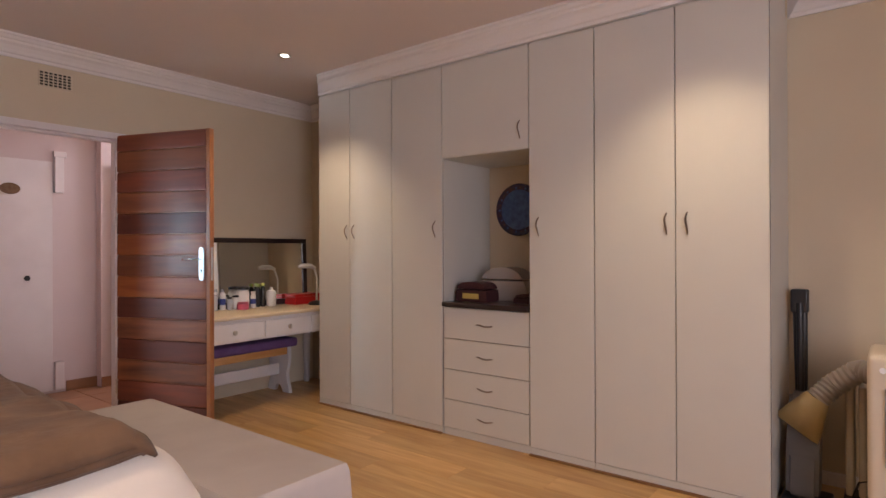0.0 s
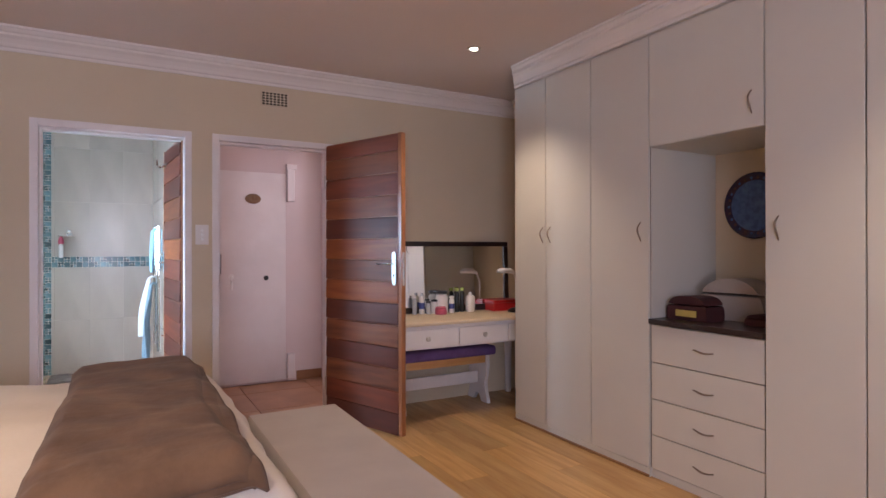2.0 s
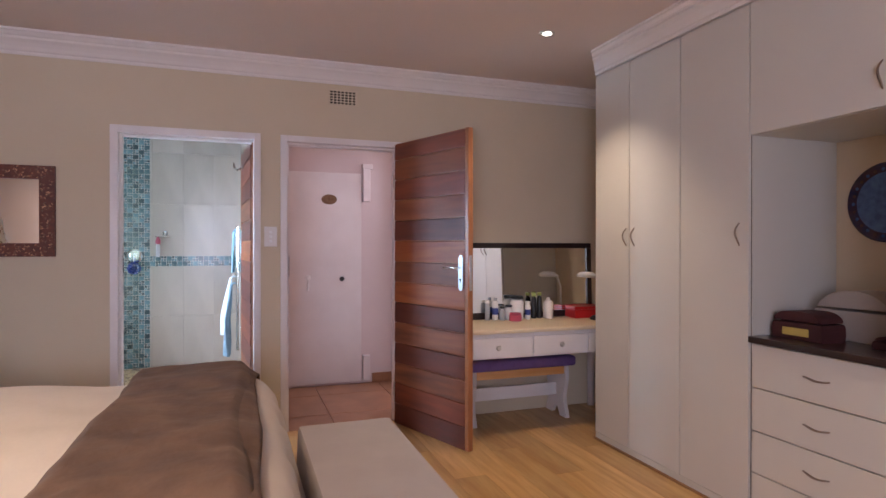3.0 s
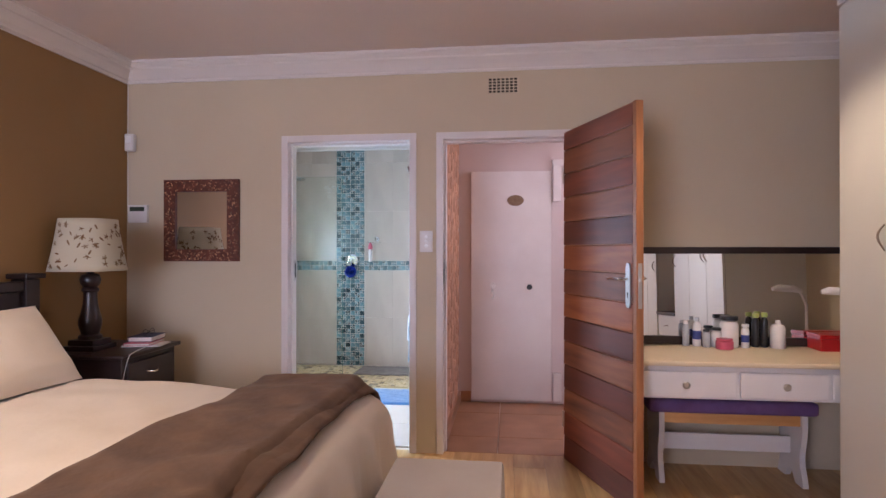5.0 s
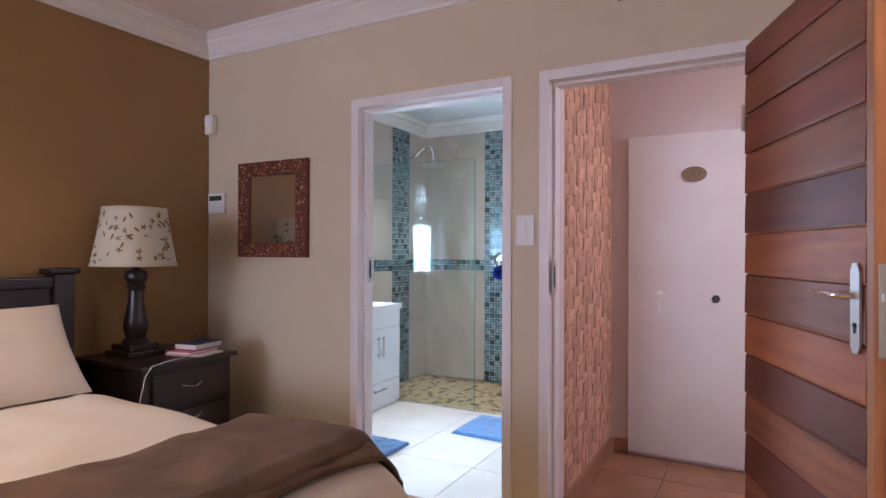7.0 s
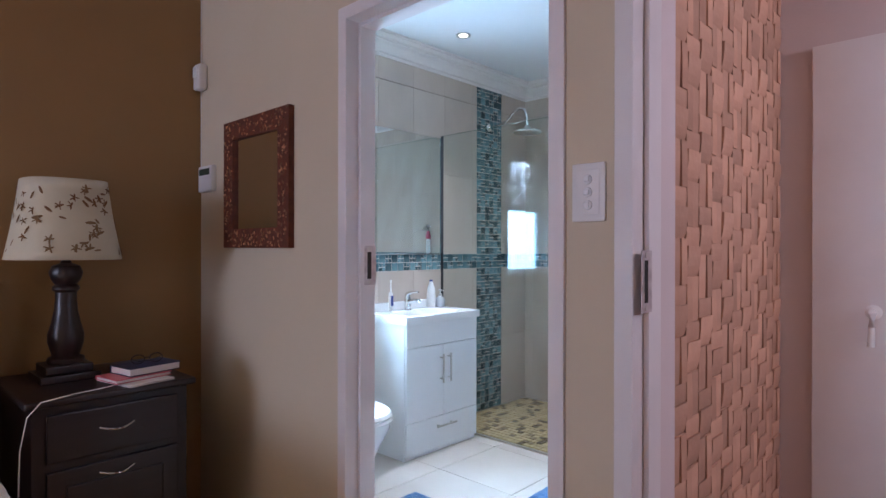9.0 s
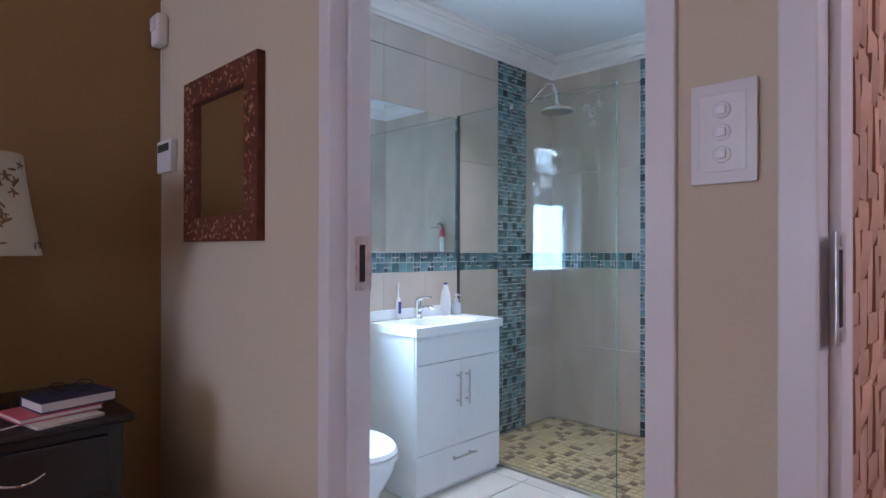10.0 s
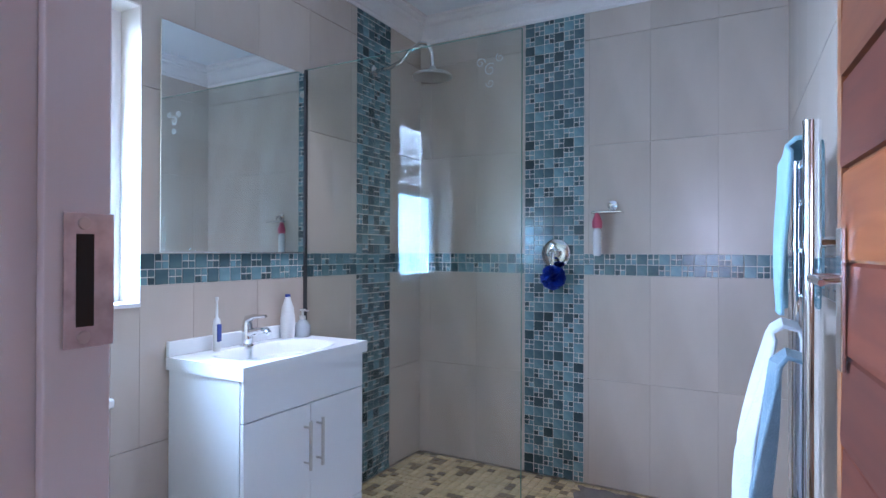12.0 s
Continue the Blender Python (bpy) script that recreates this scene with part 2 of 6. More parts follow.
def glass_mat(name, tint=(0.90, 0.98, 0.95), rough=0.0):
    """Thin sheet glass: mirror gloss by Fresnel over clear transparency."""
    m, nt, p = material(name)
    nt.nodes.remove(p)
    tr = nt.nodes.new("ShaderNodeBsdfTransparent")
    tr.inputs["Color"].default_value = rgb(tint)
    gl = nt.nodes.new("ShaderNodeBsdfGlossy")
    gl.inputs["Roughness"].default_value = rough
    lw = nt.nodes.new("ShaderNodeLayerWeight")
    lw.inputs["Blend"].default_value = 0.5
    pw = nt.nodes.new("ShaderNodeMath")
    pw.operation = "POWER"
    pw.inputs[1].default_value = 4.0
    nt.links.new(lw.outputs["Facing"], pw.inputs[0])
    fr = nt.nodes.new("ShaderNodeMath")
    fr.operation = "MULTIPLY_ADD"
    fr.inputs[1].default_value, fr.inputs[2].default_value = 0.9, 0.028
    nt.links.new(pw.outputs[0], fr.inputs[0])
    mx = nt.nodes.new("ShaderNodeMixShader")
    nt.links.new(fr.outputs[0], mx.inputs[0])
    nt.links.new(tr.outputs[0], mx.inputs[1])
    nt.links.new(gl.outputs[0], mx.inputs[2])
    nt.links.new(mx.outputs[0], nt.nodes["Material Output"].inputs["Surface"])
    return m


M_GLASS = glass_mat("shower_glass", (0.955, 0.985, 0.975))
M_BRONZE = plain("worn_bronze", (0.30, 0.25, 0.21), 0.38, 1.0)
M_WGLASS = glass_mat("window_glass", (0.95, 0.98, 1.0))
# dark brown that puts shade into the gaps between doors and drawers
M_GAPSHADE = surface("gap_shade_brown", (0.13, 0.10, 0.08), (0.10, 0.08, 0.06), 9.0, 0.7)
M_OAKBEAD = wood("brown_bead", (0.20, 0.09, 0.035), (0.32, 0.17, 0.07), "X", 5.0, 0.4, 0.1, 0.2)


# ---- mesh helpers ----
def home(ob):
    v = Vector((0, 0, 0))
    while ob:
        v += ob.location
        ob = ob.parent
    return v


def part(name, bm, mat, parent=None, label="", smooth=False, kind=""):
    """One mesh object out of bm (in world metres), under a thing or a part."""
    if parent is not None:
        bmesh.ops.translate(bm, verts=bm.verts, vec=-home(parent))
    bmesh.ops.recalc_face_normals(bm, faces=bm.faces)
    me = bpy.data.meshes.new(name)
    bm.to_mesh(me)
    bm.free()
    if smooth:
        for poly in me.polygons:
            poly.use_smooth = True
        me.set_sharp_from_angle(angle=radians(40))
    me.materials.append(mat)
    ob = new(name, me)
    ob.parent = parent
    return tagged(ob, label, kind=kind)


def thing(name, at, label, category, group=""):
    ob = new(name)
    ob.location = at
    ob.empty_display_size = 0.1
    return tagged(ob, label, category, group)


def box(bm, a, b, bevel=0.0, seg=2, mid=None, turn=0.0):
    """A box from corner a to corner b."""
    lo = [min(p, q) for p, q in zip(a, b)]
    hi = [max(p, q) for p, q in zip(a, b)]
    r = bmesh.ops.create_cube(bm, size=1)
    vs = r["verts"]
    for v in vs:
        v.co = Vector([(l + h) / 2 + c * (h - l) for l, h, c in zip(lo, hi, v.co)])
    if bevel:
        es = list({e for v in vs for e in v.link_edges})
        r2 = bmesh.ops.bevel(bm, geom=es, offset=bevel, segments=seg, affect="EDGES", profile=0.6)
        vs = list({v for f in r2["faces"] for v in f.verts} | {v for v in vs if v.is_valid})
    return vs


def lathe(bm, prof, centre, seg=24, axis="Z"):
    """A turned shape: prof is a row of (radius, height)."""
    rings = []
    c = Vector(centre)
    for r, h in prof:
        ring = []
        for i in range(seg):
            a = 2 * math.pi * i / seg
            p = (r * math.cos(a), r * math.sin(a), h)
            if axis == "Y":
                p = (p[0], p[2], p[1])
            elif axis == "X":
                p = (p[2], p[0], p[1])
            ring.append(bm.verts.new(c + Vector(p)))
        rings.append(ring)
    for A, B in zip(rings, rings[1:]):
        for i in range(seg):
            bm.faces.new((A[i], A[(i + 1) % seg], B[(i + 1) % seg], B[i]))
    bm.faces.new(rings[0][::-1])
    bm.faces.new(rings[-1])


def tube(bm, pts, r, seg=8):
    """A round bar along a row of points; r may be one radius or one for each point."""
    pts = [Vector(p) for p in pts]
    rs = r if isinstance(r, (list, tuple)) else [r] * len(pts)
    rings = []
    up = Vector((0, 0, 1))
    for i, p in enumerate(pts):
        d = (pts[min(i + 1, len(pts) - 1)] - pts[max(i - 1, 0)]).normalized()
        side = d.cross(up)
        if side.length < 0.05:
            side = d.cross(Vector((0, 1, 0)))
        side.normalize()
        up2 = side.cross(d)
        rings.append([bm.verts.new(p + (side * math.cos(2 * math.pi * k / seg) + up2 * math.sin(2 * math.pi * k / seg)) * rs[i]) for k in range(seg)])
    for A, B in zip(rings, rings[1:]):
        for k in range(seg):
            bm.faces.new((A[k], A[(k + 1) % seg], B[(k + 1) % seg], B[k]))
    bm.faces.new(rings[0][::-1])
    bm.faces.new(rings[-1])


def arc(p0, p1, bulge, n=8):
    """Points of a smooth bow from p0 to p1 that swells by the vector bulge."""
    p0, p1, b = Vector(p0), Vector(p1), Vector(bulge)
    return [p0.lerp(p1, i / n) + b * math.sin(math.pi * i / n) for i in range(n + 1)]


def prism(bm, pts, d, axis="Y"):
    """An outline of (a, b) points, thick from d[0] to d[1] along an axis."""
    def at(a, b, c):
        return (a, c, b) if axis == "Y" else ((c, a, b) if axis == "X" else (a, b, c))
    A = [bm.verts.new(at(a, b, d[0])) for a, b in pts]
    B = [bm.verts.new(at(a, b, d[1])) for a, b in pts]
    n = len(pts)
    bm.faces.new(A)
    bm.faces.new(B[::-1])
    for i in range(n):
        bm.faces.new((A[i], A[(i + 1) % n], B[(i + 1) % n], B[i]))


def sheet_mesh(bm, f, nu, nv, wrap=False):
    """A grid of nu x nv cells through the points f(u, v), with u and v from 0 to 1."""
    g = [[bm.verts.new(f(i / nu, j / nv)) for j in range(nv + 1)] for i in range(nu + 1)]
    for i in range(nu):
        for j in range(nv):
            bm.faces.new((g[i][j], g[i + 1][j], g[i + 1][j + 1], g[i][j + 1]))
    return g


def structure(name, boxes, mat, label="", bevel=0.0):
    bm = bmesh.new()
    for a, b in boxes:
        box(bm, a, b, bevel)
    return part(name, bm, mat, None, label, kind="structure")


# ---- the plan ----
H = 2.60
XW = -5.0        # wall with the two doors
YB = -0.40       # brown wall behind the bed
YN = 4.36        # wall behind the wardrobes
XE, YS = 1.45, -0.40
XBATH = -7.755    # back wall of the bathroom
YBW = -0.435     # bathroom wall with window
YP = 1.76         # passage side of that wall
YBR = 1.602       # bathroom's other side wall
BD0, BD1, PD0, PD1, DT = 0.762, 1.586, 1.807, 2.600, 2.04
G = 0.02         # play between walls and door frames
XP = -6.33       # end wall of the passage

structure("wall_west", [((XW - 0.11, YB - 0.2, 0), (XW, BD0 - G, H)), ((XW - 0.11, BD0 - G, DT + G), (XW, BD1 + G, H)), ((XW - 0.11, BD1 + G, 0), (XW, PD0 - G, H)),
                        ((XW - 0.11, PD0 - G, DT + G), (XW, PD1 + G, H)), ((XW - 0.11, PD1 + G, 0), (XW, YN + 0.2, H))], M_WALL, "beige painted wall with two door openings")
structure("wall_south", [((XW, YB - 0.2, 0), (XE + 0.2, YB, H))], M_BROWN, "ochre brown painted wall behind the bed")
structure("wall_north", [((XW, YN, 0), (XE + 0.2, YN + 0.2, H))], M_WALL, "beige painted wall behind the wardrobes")
structure("wall_east", [((XE, YB, 0), (XE + 0.2, YN, H))], M_WALL, "plain beige painted wall")
structure("ceiling", [((XW - 0.11, YB - 0.2, H), (XE + 0.2, YN + 0.2, H + 0.12))], M_CEIL, "matt painted bedroom ceiling")
structure("floor", [((XW - 0.06, YB - 0.2, -0.2), (XE + 0.2, YN + 0.2, -0.012))], M_GAP, "oak laminate bedroom floor")

# bathroom shell
WX0, WX1, WZ0, WZ1 = -5.937, -5.30, 1.037, 2.036
structure("wall_bathroom_window", [((XBATH - 0.15, YBW - 0.22, 0), (WX0, YBW, H)), ((WX0, YBW - 0.22, 0), (WX1, YBW, WZ0)), ((WX0, YBW - 0.22, WZ1), (WX1, YBW, H)),
                                   ((WX1, YBW - 0.22, 0), (XW - 0.11, YBW, H))], M_GROUT, "bathroom wall with a narrow window")
structure("wall_bathroom_back", [((XBATH - 0.15, YBW, 0), (XBATH, YBR + 0.1, H))], M_GROUT, "tiled back wall of the shower")
structure("wall_bathroom_side", [((XBATH, YBR, 0), (XW - 0.11, YP, H))], M_GROUT, "tiled wall between bathroom and passage")
structure("ceiling_bathroom", [((XBATH - 0.15, YBW - 0.2, H), (XW - 0.11, YP - 0.1, H + 0.12))], M_CEILB, "white bathroom ceiling")
structure("floor_bathroom", [((XBATH - 0.15, YBW - 0.2, -0.2), (XW - 0.06, YP, -0.012))], M_GROUT, "tiled bathroom floor")

# passage shell
structure("wall_passage_end", [((XP - 0.15, YP, 0), (XP, 2.95, H))], M_PINK, "pinkish white end wall of the passage")
structure("wall_passage_return", [((XP - 0.15, 2.95, 0), (XP + 0.10, 4.1, H))], M_PINK, "pinkish white wall of the passage")
structure("wall_passage_hall", [((XP + 0.10, 4.1, 0), (XW - 0.11, 4.2, H))], M_PINK, "plain wall at the far end of the passage")
structure("ceiling_passage", [((XP - 0.15, YP, 2.45), (XW - 0.11, 4.2, H + 0.1))], M_PINK, "pinkish passage ceiling")
structure("floor_passage", [((XP - 0.15, YP, -0.2), (XW - 0.06, 4.2, -0.012))], M_GROUT, "terracotta tiled passage floor")
structure("ground", [((-60, -60, -0.5), (60, 60, -0.3))], surface("lawn", (0.06, 0.09, 0.03), (0.09, 0.11, 0.04), 3, 0.95, 0.5, 60), "grass outside the window")


# cornices: a stepped cove run along a wall
def cornice(name, p, q, inward, z=H, s=1.0):
    prof = [(0, 0), (0, -0.13), (0.014, -0.13), (0.014, -0.112), (0.026, -0.106), (0.036, -0.088), (0.054, -0.066), (0.074, -0.052), (0.074, -0.038), (0.088, -0.032), (0.10, -0.016), (0.112, -0.014), (0.112, 0)]
    p, q, w = Vector(p), Vector(q), Vector(inward)
    d = (q - p).normalized()
    bm = bmesh.new()
    ends = []
    for k, base in enumerate((p, q)):
        ends.append([bm.verts.new((base.x + w.x * o * s + d.x * (o * s if k == 0 else -o * s), base.y + w.y * o * s + d.y * (o * s if k == 0 else -o * s), z + h * s)) for o, h in prof])
    A, B = ends
    for i in range(len(A)):
        j = (i + 1) % len(A)
        bm.faces.new((A[i], A[j], B[j], B[i]))
    bm.faces.new(A)
    bm.faces.new(B[::-1])
    return part(name, bm, M_CORN, None, "white stepped plaster cornice", kind="structure")


cornice("cornice_west", (XW, YB, 0), (XW, YN, 0), (1, 0, 0))
cornice("cornice_south", (XW, YB, 0), (XE, YB, 0), (0, 1, 0))
cornice("cornice_north", (-1.02, YN, 0), (XE, YN, 0), (0, -1, 0))
cornice("cornice_niche", (XW, YN, 0), (-4.21, YN, 0), (0, -1, 0))
cornice("cornice_wardrobe", (-4.21, 3.785, 0), (-1.02, 3.785, 0), (0, -1, 0))
cornice("cornice_bathroom_window", (XBATH, YBW, 0), (XW - 0.11, YBW, 0), (0, 1, 0))
cornice("cornice_bathroom_back", (XBATH, YBW, 0), (XBATH, YBR, 0), (1, 0, 0))
cornice("cornice_bathroom_side", (XBATH, YBR, 0), (XW - 0.11, YBR, 0), (0, -1, 0))

# skirting
structure("baseboard_north", [((-4.21, YN - 0.014, 0), (XE, YN, 0.07))], M_TRIM, "low white skirting", 0.002)


# pressed steel door frames
def door_frame(name, y0, y1, label, near=0.014):
    bm = bmesh.new()
    w = 0.045
    xa, xb = XW - 0.118, XW + 0.010
    for a, b in (((xa, y0 - w, 0), (xb, y0, DT + w)), ((xa, y1, 0), (xb, y1 + w, DT + w)), ((xa, y0, DT), (xb, y1, DT + w))):
        box(bm, a, b, 0.003)
    # rebate that the leaf shuts against
    s = 0.014
    for a, b in (((xa + 0.006, y0, 0), (xb - 0.055, y0 + s, DT)), ((xa + 0.006, y1 - near, 0), (xb - 0.055, y1, DT)), ((xa + 0.006, y0 + s, DT - s), (xb - 0.055, y1 - s, DT))):
        box(bm, a, b, 0.002)
    return part(name, bm, M_TRIM, None, label, kind="structure")


door_frame("door_frame_bathroom", BD0, BD1, "white painted steel door frame to the bathroom", 0.002)
door_frame("door_frame_passage", PD0, PD1, "white painted steel door frame to the passage")


# ---- bedroom: fitted wardrobes ----
def bow_handle(name, parent, at, length=0.11, vertical=True):
    bm = bmesh.new()
    x, y, z = at
    h = length / 2
    if vertical:
        p0, p1 = (x, y, z - h), (x, y, z + h)
    else:
        p0, p1 = (x - h, y, z), (x + h, y, z)
    pts = arc(p0, p1, (0, -0.028, 0), 10)
    n = len(pts)
    wob = [0.004 * math.sin(2 * math.pi * i / (n - 1)) for i in range(n)]
    pts = [p + (Vector((w, 0, 0)) if vertical else Vector((0, 0, w))) for p, w in zip(pts, wob)]
    tube(bm, pts, [0.0055 - 0.002 * abs(i - n // 2) / (n // 2) for i in range(n)], 8)
    return part(name, bm, M_BRONZE, parent, "curved worn metal handle", smooth=True)


YF = 3.785
HC = 2.465


def cabinet(x0, x1, z0, z1, label, doors, handles, base=True):
    """A wardrobe unit: carcass, plinth and its doors, each with its handle. doors: x edges; handles: x and z for each door."""
    c = thing("wardrobe_unit", ((x0 + x1) / 2, 4.07, z0), label, "wardrobe", "fitted wardrobe units")
    bm = bmesh.new()
    box(bm, (x0, YF + 0.019, z0 + (0.05 if base else 0)), (x1, YN - 0.002, z1))
    part("carcass", bm, M_WHITE, c, "white board carcass")
    # thin dark sheet behind the doors: its colour is the shade in their gaps
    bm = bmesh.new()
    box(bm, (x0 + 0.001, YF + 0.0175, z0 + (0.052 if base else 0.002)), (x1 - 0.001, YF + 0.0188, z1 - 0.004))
    part("gap_shade", bm, M_GAPSHADE, c, "dark strip coloured as shade in the door gaps")
    if base:
        bm = bmesh.new()
        box(bm, (x0, YF + 0.004, 0), (x1, YN - 0.002, 0.048), 0.001)
        part("plinth", bm, M_WHITE, c)
        bm = bmesh.new()
        box(bm, (x0, YF - 0.012, 0.0005), (x1, YF + 0.0035, 0.014), 0.004)
        part("floor_bead", bm, M_OAKBEAD, c, "brown timber floor bead")
    for i, (a, b) in enumerate(zip(doors, doors[1:])):
        bm = bmesh.new()
        box(bm, (a + 0.003, YF, z0 + (0.052 if base else 0.002)), (b - 0.003, YF + 0.017, z1 - 0.003), 0.0012, 1)
        d = part("door", bm, M_WHITE, c)
        hx, hz = handles[i]
        bow_handle("handle", d, (hx, YF + 0.001, hz))
    return c


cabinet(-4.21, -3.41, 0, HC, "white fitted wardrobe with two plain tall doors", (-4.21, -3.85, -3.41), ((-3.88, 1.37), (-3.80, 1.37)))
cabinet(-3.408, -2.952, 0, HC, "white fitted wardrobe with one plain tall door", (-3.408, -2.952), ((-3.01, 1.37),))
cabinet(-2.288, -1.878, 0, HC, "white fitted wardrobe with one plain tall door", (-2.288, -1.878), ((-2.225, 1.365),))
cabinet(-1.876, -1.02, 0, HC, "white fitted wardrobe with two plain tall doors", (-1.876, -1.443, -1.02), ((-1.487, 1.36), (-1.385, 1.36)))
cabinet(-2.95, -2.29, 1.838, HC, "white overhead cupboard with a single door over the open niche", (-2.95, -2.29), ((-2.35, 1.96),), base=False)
structure("bulkhead", [((-4.20, YF + 0.006, HC + 0.002), (-1.03, YN, H))], M_WHITE, "white bulkhead over the wardrobes")

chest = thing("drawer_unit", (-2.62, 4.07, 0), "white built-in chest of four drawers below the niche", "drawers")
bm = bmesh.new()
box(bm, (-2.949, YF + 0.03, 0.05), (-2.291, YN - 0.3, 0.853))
# the whole carcass is dark so that the drawer gaps read as shaded
part("carcass", bm, M_GAPSHADE, chest, "carcass coloured dark as shade between the drawers")
bm = bmesh.new()
box(bm, (-2.949, YF + 0.02, 0), (-2.291, YF + 0.04, 0.046), 0.001)
part("plinth", bm, M_WHITE, chest)
for z0, z1 in ((0.052, 0.235), (0.241, 0.435), (0.441, 0.639), (0.645, 0.849)):
    bm = bmesh.new()
    box(bm, (-2.944, YF + 0.01, z0), (-2.296, YF + 0.027, z1), 0.0012, 1)
    d = part("drawer", bm, M_WHITE, chest)
    bow_handle("handle", d, (-2.62, YF + 0.012, (z0 + z1) / 2), 0.12, False)
bm = bmesh.new()
box(bm, (-2.948, YF - 0.012, 0.855), (-2.292, YN - 0.02, 0.885), 0.004)
part("niche_counter", bm, M_DARKTOP, chest, "dark wood counter of the niche")

for sx0, sx1 in ((-2.9515, -2.9475), (-2.2925, -2.2885)):
    bm = bmesh.new()
    box(bm, (sx0, YF + 0.02, 0.886), (sx1, YN - 0.001, 1.838))
    part("niche_side", bm, M_WHITE, chest)
# things in the niche
PCX, PCZ, PR = -2.685, 1.517, 0.188 / 0.29
plate = thing("wall_plate", (PCX, YN, PCZ), "blue and maroon glazed decorative wall plate", "plate")
bm = bmesh.new()
lathe(bm, [(r * PR, -h * PR) for r, h in ((0.02, 0.0), (0.20, 0.0), (0.285, 0.032), (0.29, 0.038), (0.282, 0.045), (0.20, 0.018), (0.195, 0.022))], (PCX, YN - 0.003, PCZ), 48, "Y")
part("dish", bm, M_PLATE, plate, smooth=True)
for r0, r1 in ((0.205, 0.222), (0.15, 0.168), (0.105, 0.118), (0.0, 0.085)):
    bm = bmesh.new()
    lathe(bm, [(max(r0 * PR, 0.002), 0.0), (r1 * PR, 0.0), (r1 * PR, -0.003), (max(r0 * PR, 0.002), -0.003)], (PCX, YN - 0.0175 - (r1 > 0.2) * 0.004, PCZ), 48, "Y")
    part("glazed_ring" if r0 else "glazed_centre", bm, M_PLATE2 if r0 != 0 else M_MAROON, plate, smooth=True)
# scalloped dots round the rim
for k in range(26):
    a = 2 * math.pi * k / 26
    bm = bmesh.new()
    bmesh.ops.create_icosphere(bm, subdivisions=1, radius=0.009)
    for v in bm.verts:
        v.co.y *= 0.4
    bmesh.ops.translate(bm, verts=bm.verts, vec=(PCX + 0.158 * math.cos(a), YN - 0.027, PCZ + 0.158 * math.sin(a)))
    part("rim_dot", bm, M_PLATE2 if k % 2 else M_MAROON, plate, smooth=True)


def dome_case(name, at, size, mat, label, bulge=2.4):
    """A soft rounded case with a lid."""
    x, y, z = at
    w, d, h = size
    t = thing(name, (x, y, z), label, "case")
    for nm, z0, z1 in (("body", 0.0, 0.62), ("lid", 0.64, 1.0)):
        bm = bmesh.new()
        outline = []
        n = 44
        for i in range(n + 1):
            a = math.pi * i / n
            px, pz = w / 2 * math.copysign(abs(math.cos(a)) ** (2 / bulge), math.cos(a)), h * math.sin(a) ** (2 / bulge)
            outline.append((px, pz))
        cut = [(px, min(max(pz, z0 * h), z1 * h)) for px, pz in outline]
        if z0 > 0:
            cut = [(px, pz) for px, pz in outline if pz >= z0 * h]
        else:
            wid = [abs(px) for px, pz in outline if pz >= z1 * h]
            cut = [(px, pz) for px, pz in outline if pz <= z1 * h]
        uniq = []
        for p in cut:
            if not uniq or (Vector(p) - Vector(uniq[-1])).length > 1e-4:
                uniq.append(p)
        prism(bm, [(x + a, z + b) for a, b in uniq], (y - d / 2, y + d / 2), "Y")
        es = [e for e in bm.edges if abs(e.verts[0].co.y - e.verts[1].co.y) < 1e-5]
        bmesh.ops.bevel(bm, geom=es, offset=0.005, segments=3, affect="EDGES")
        part(nm, bm, mat, t, smooth=True)
    return t


dome_case("vanity_case", (-2.665, 4.15, 0.885), (0.40, 0.16, 0.225), M_TRAVEL, "taupe oval vanity case with a lid")
bag = dome_case("toiletry_bag", (-2.785, 3.955, 0.885), (0.25, 0.15, 0.13), M_MAROON, "dark maroon toiletry bag with a yellow label", 3.4)
bm = bmesh.new()
box(bm, (-2.85, 3.876, 0.905), (-2.72, 3.8795, 0.94), 0.0005, 1)
part("label_patch", bm, M_YELLOW, bag, "yellow printed label")
pouch = dome_case("small_pouch", (-2.42, 4.02, 0.885), (0.17, 0.12, 0.06), M_MAROON, "flat dark red pouch on the counter", 3.0)

# ---- bedroom: the open door to the passage ----
ANG = math.atan2(0.283, 0.755)
door = thing("passage_door", (-4.990, 2.595, 0.008), "open red-brown timber door of horizontal boards with chrome lever handles", "door")
LW, LT, LH = 0.805, 0.040, 2.058
bm = bmesh.new()
box(bm, (0, -LT / 2 + 0.010, 0), (LW - 0.032, LT / 2 - 0.010, LH))
core = part("core", bm, M_DOOREDGE, None)
core.parent = door
bm = bmesh.new()
box(bm, (LW - 0.031, -LT / 2, 0), (LW, LT / 2, LH), 0.002)
st = part("stile", bm, M_DOOREDGE, None, "lighter timber lipping")
st.parent = door
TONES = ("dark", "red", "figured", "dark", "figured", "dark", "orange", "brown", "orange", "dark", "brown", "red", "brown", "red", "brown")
JOINTS = [0.0] + [0.150 + 0.1492 * k for k in range(13)] + [LH]


def board_rows(tones=TONES):
    """Bottom, top and tone of each board of a door."""
    return [(a + 0.001, b - 0.004, tones[k]) for k, (a, b) in enumerate(zip(JOINTS, JOINTS[1:]))]


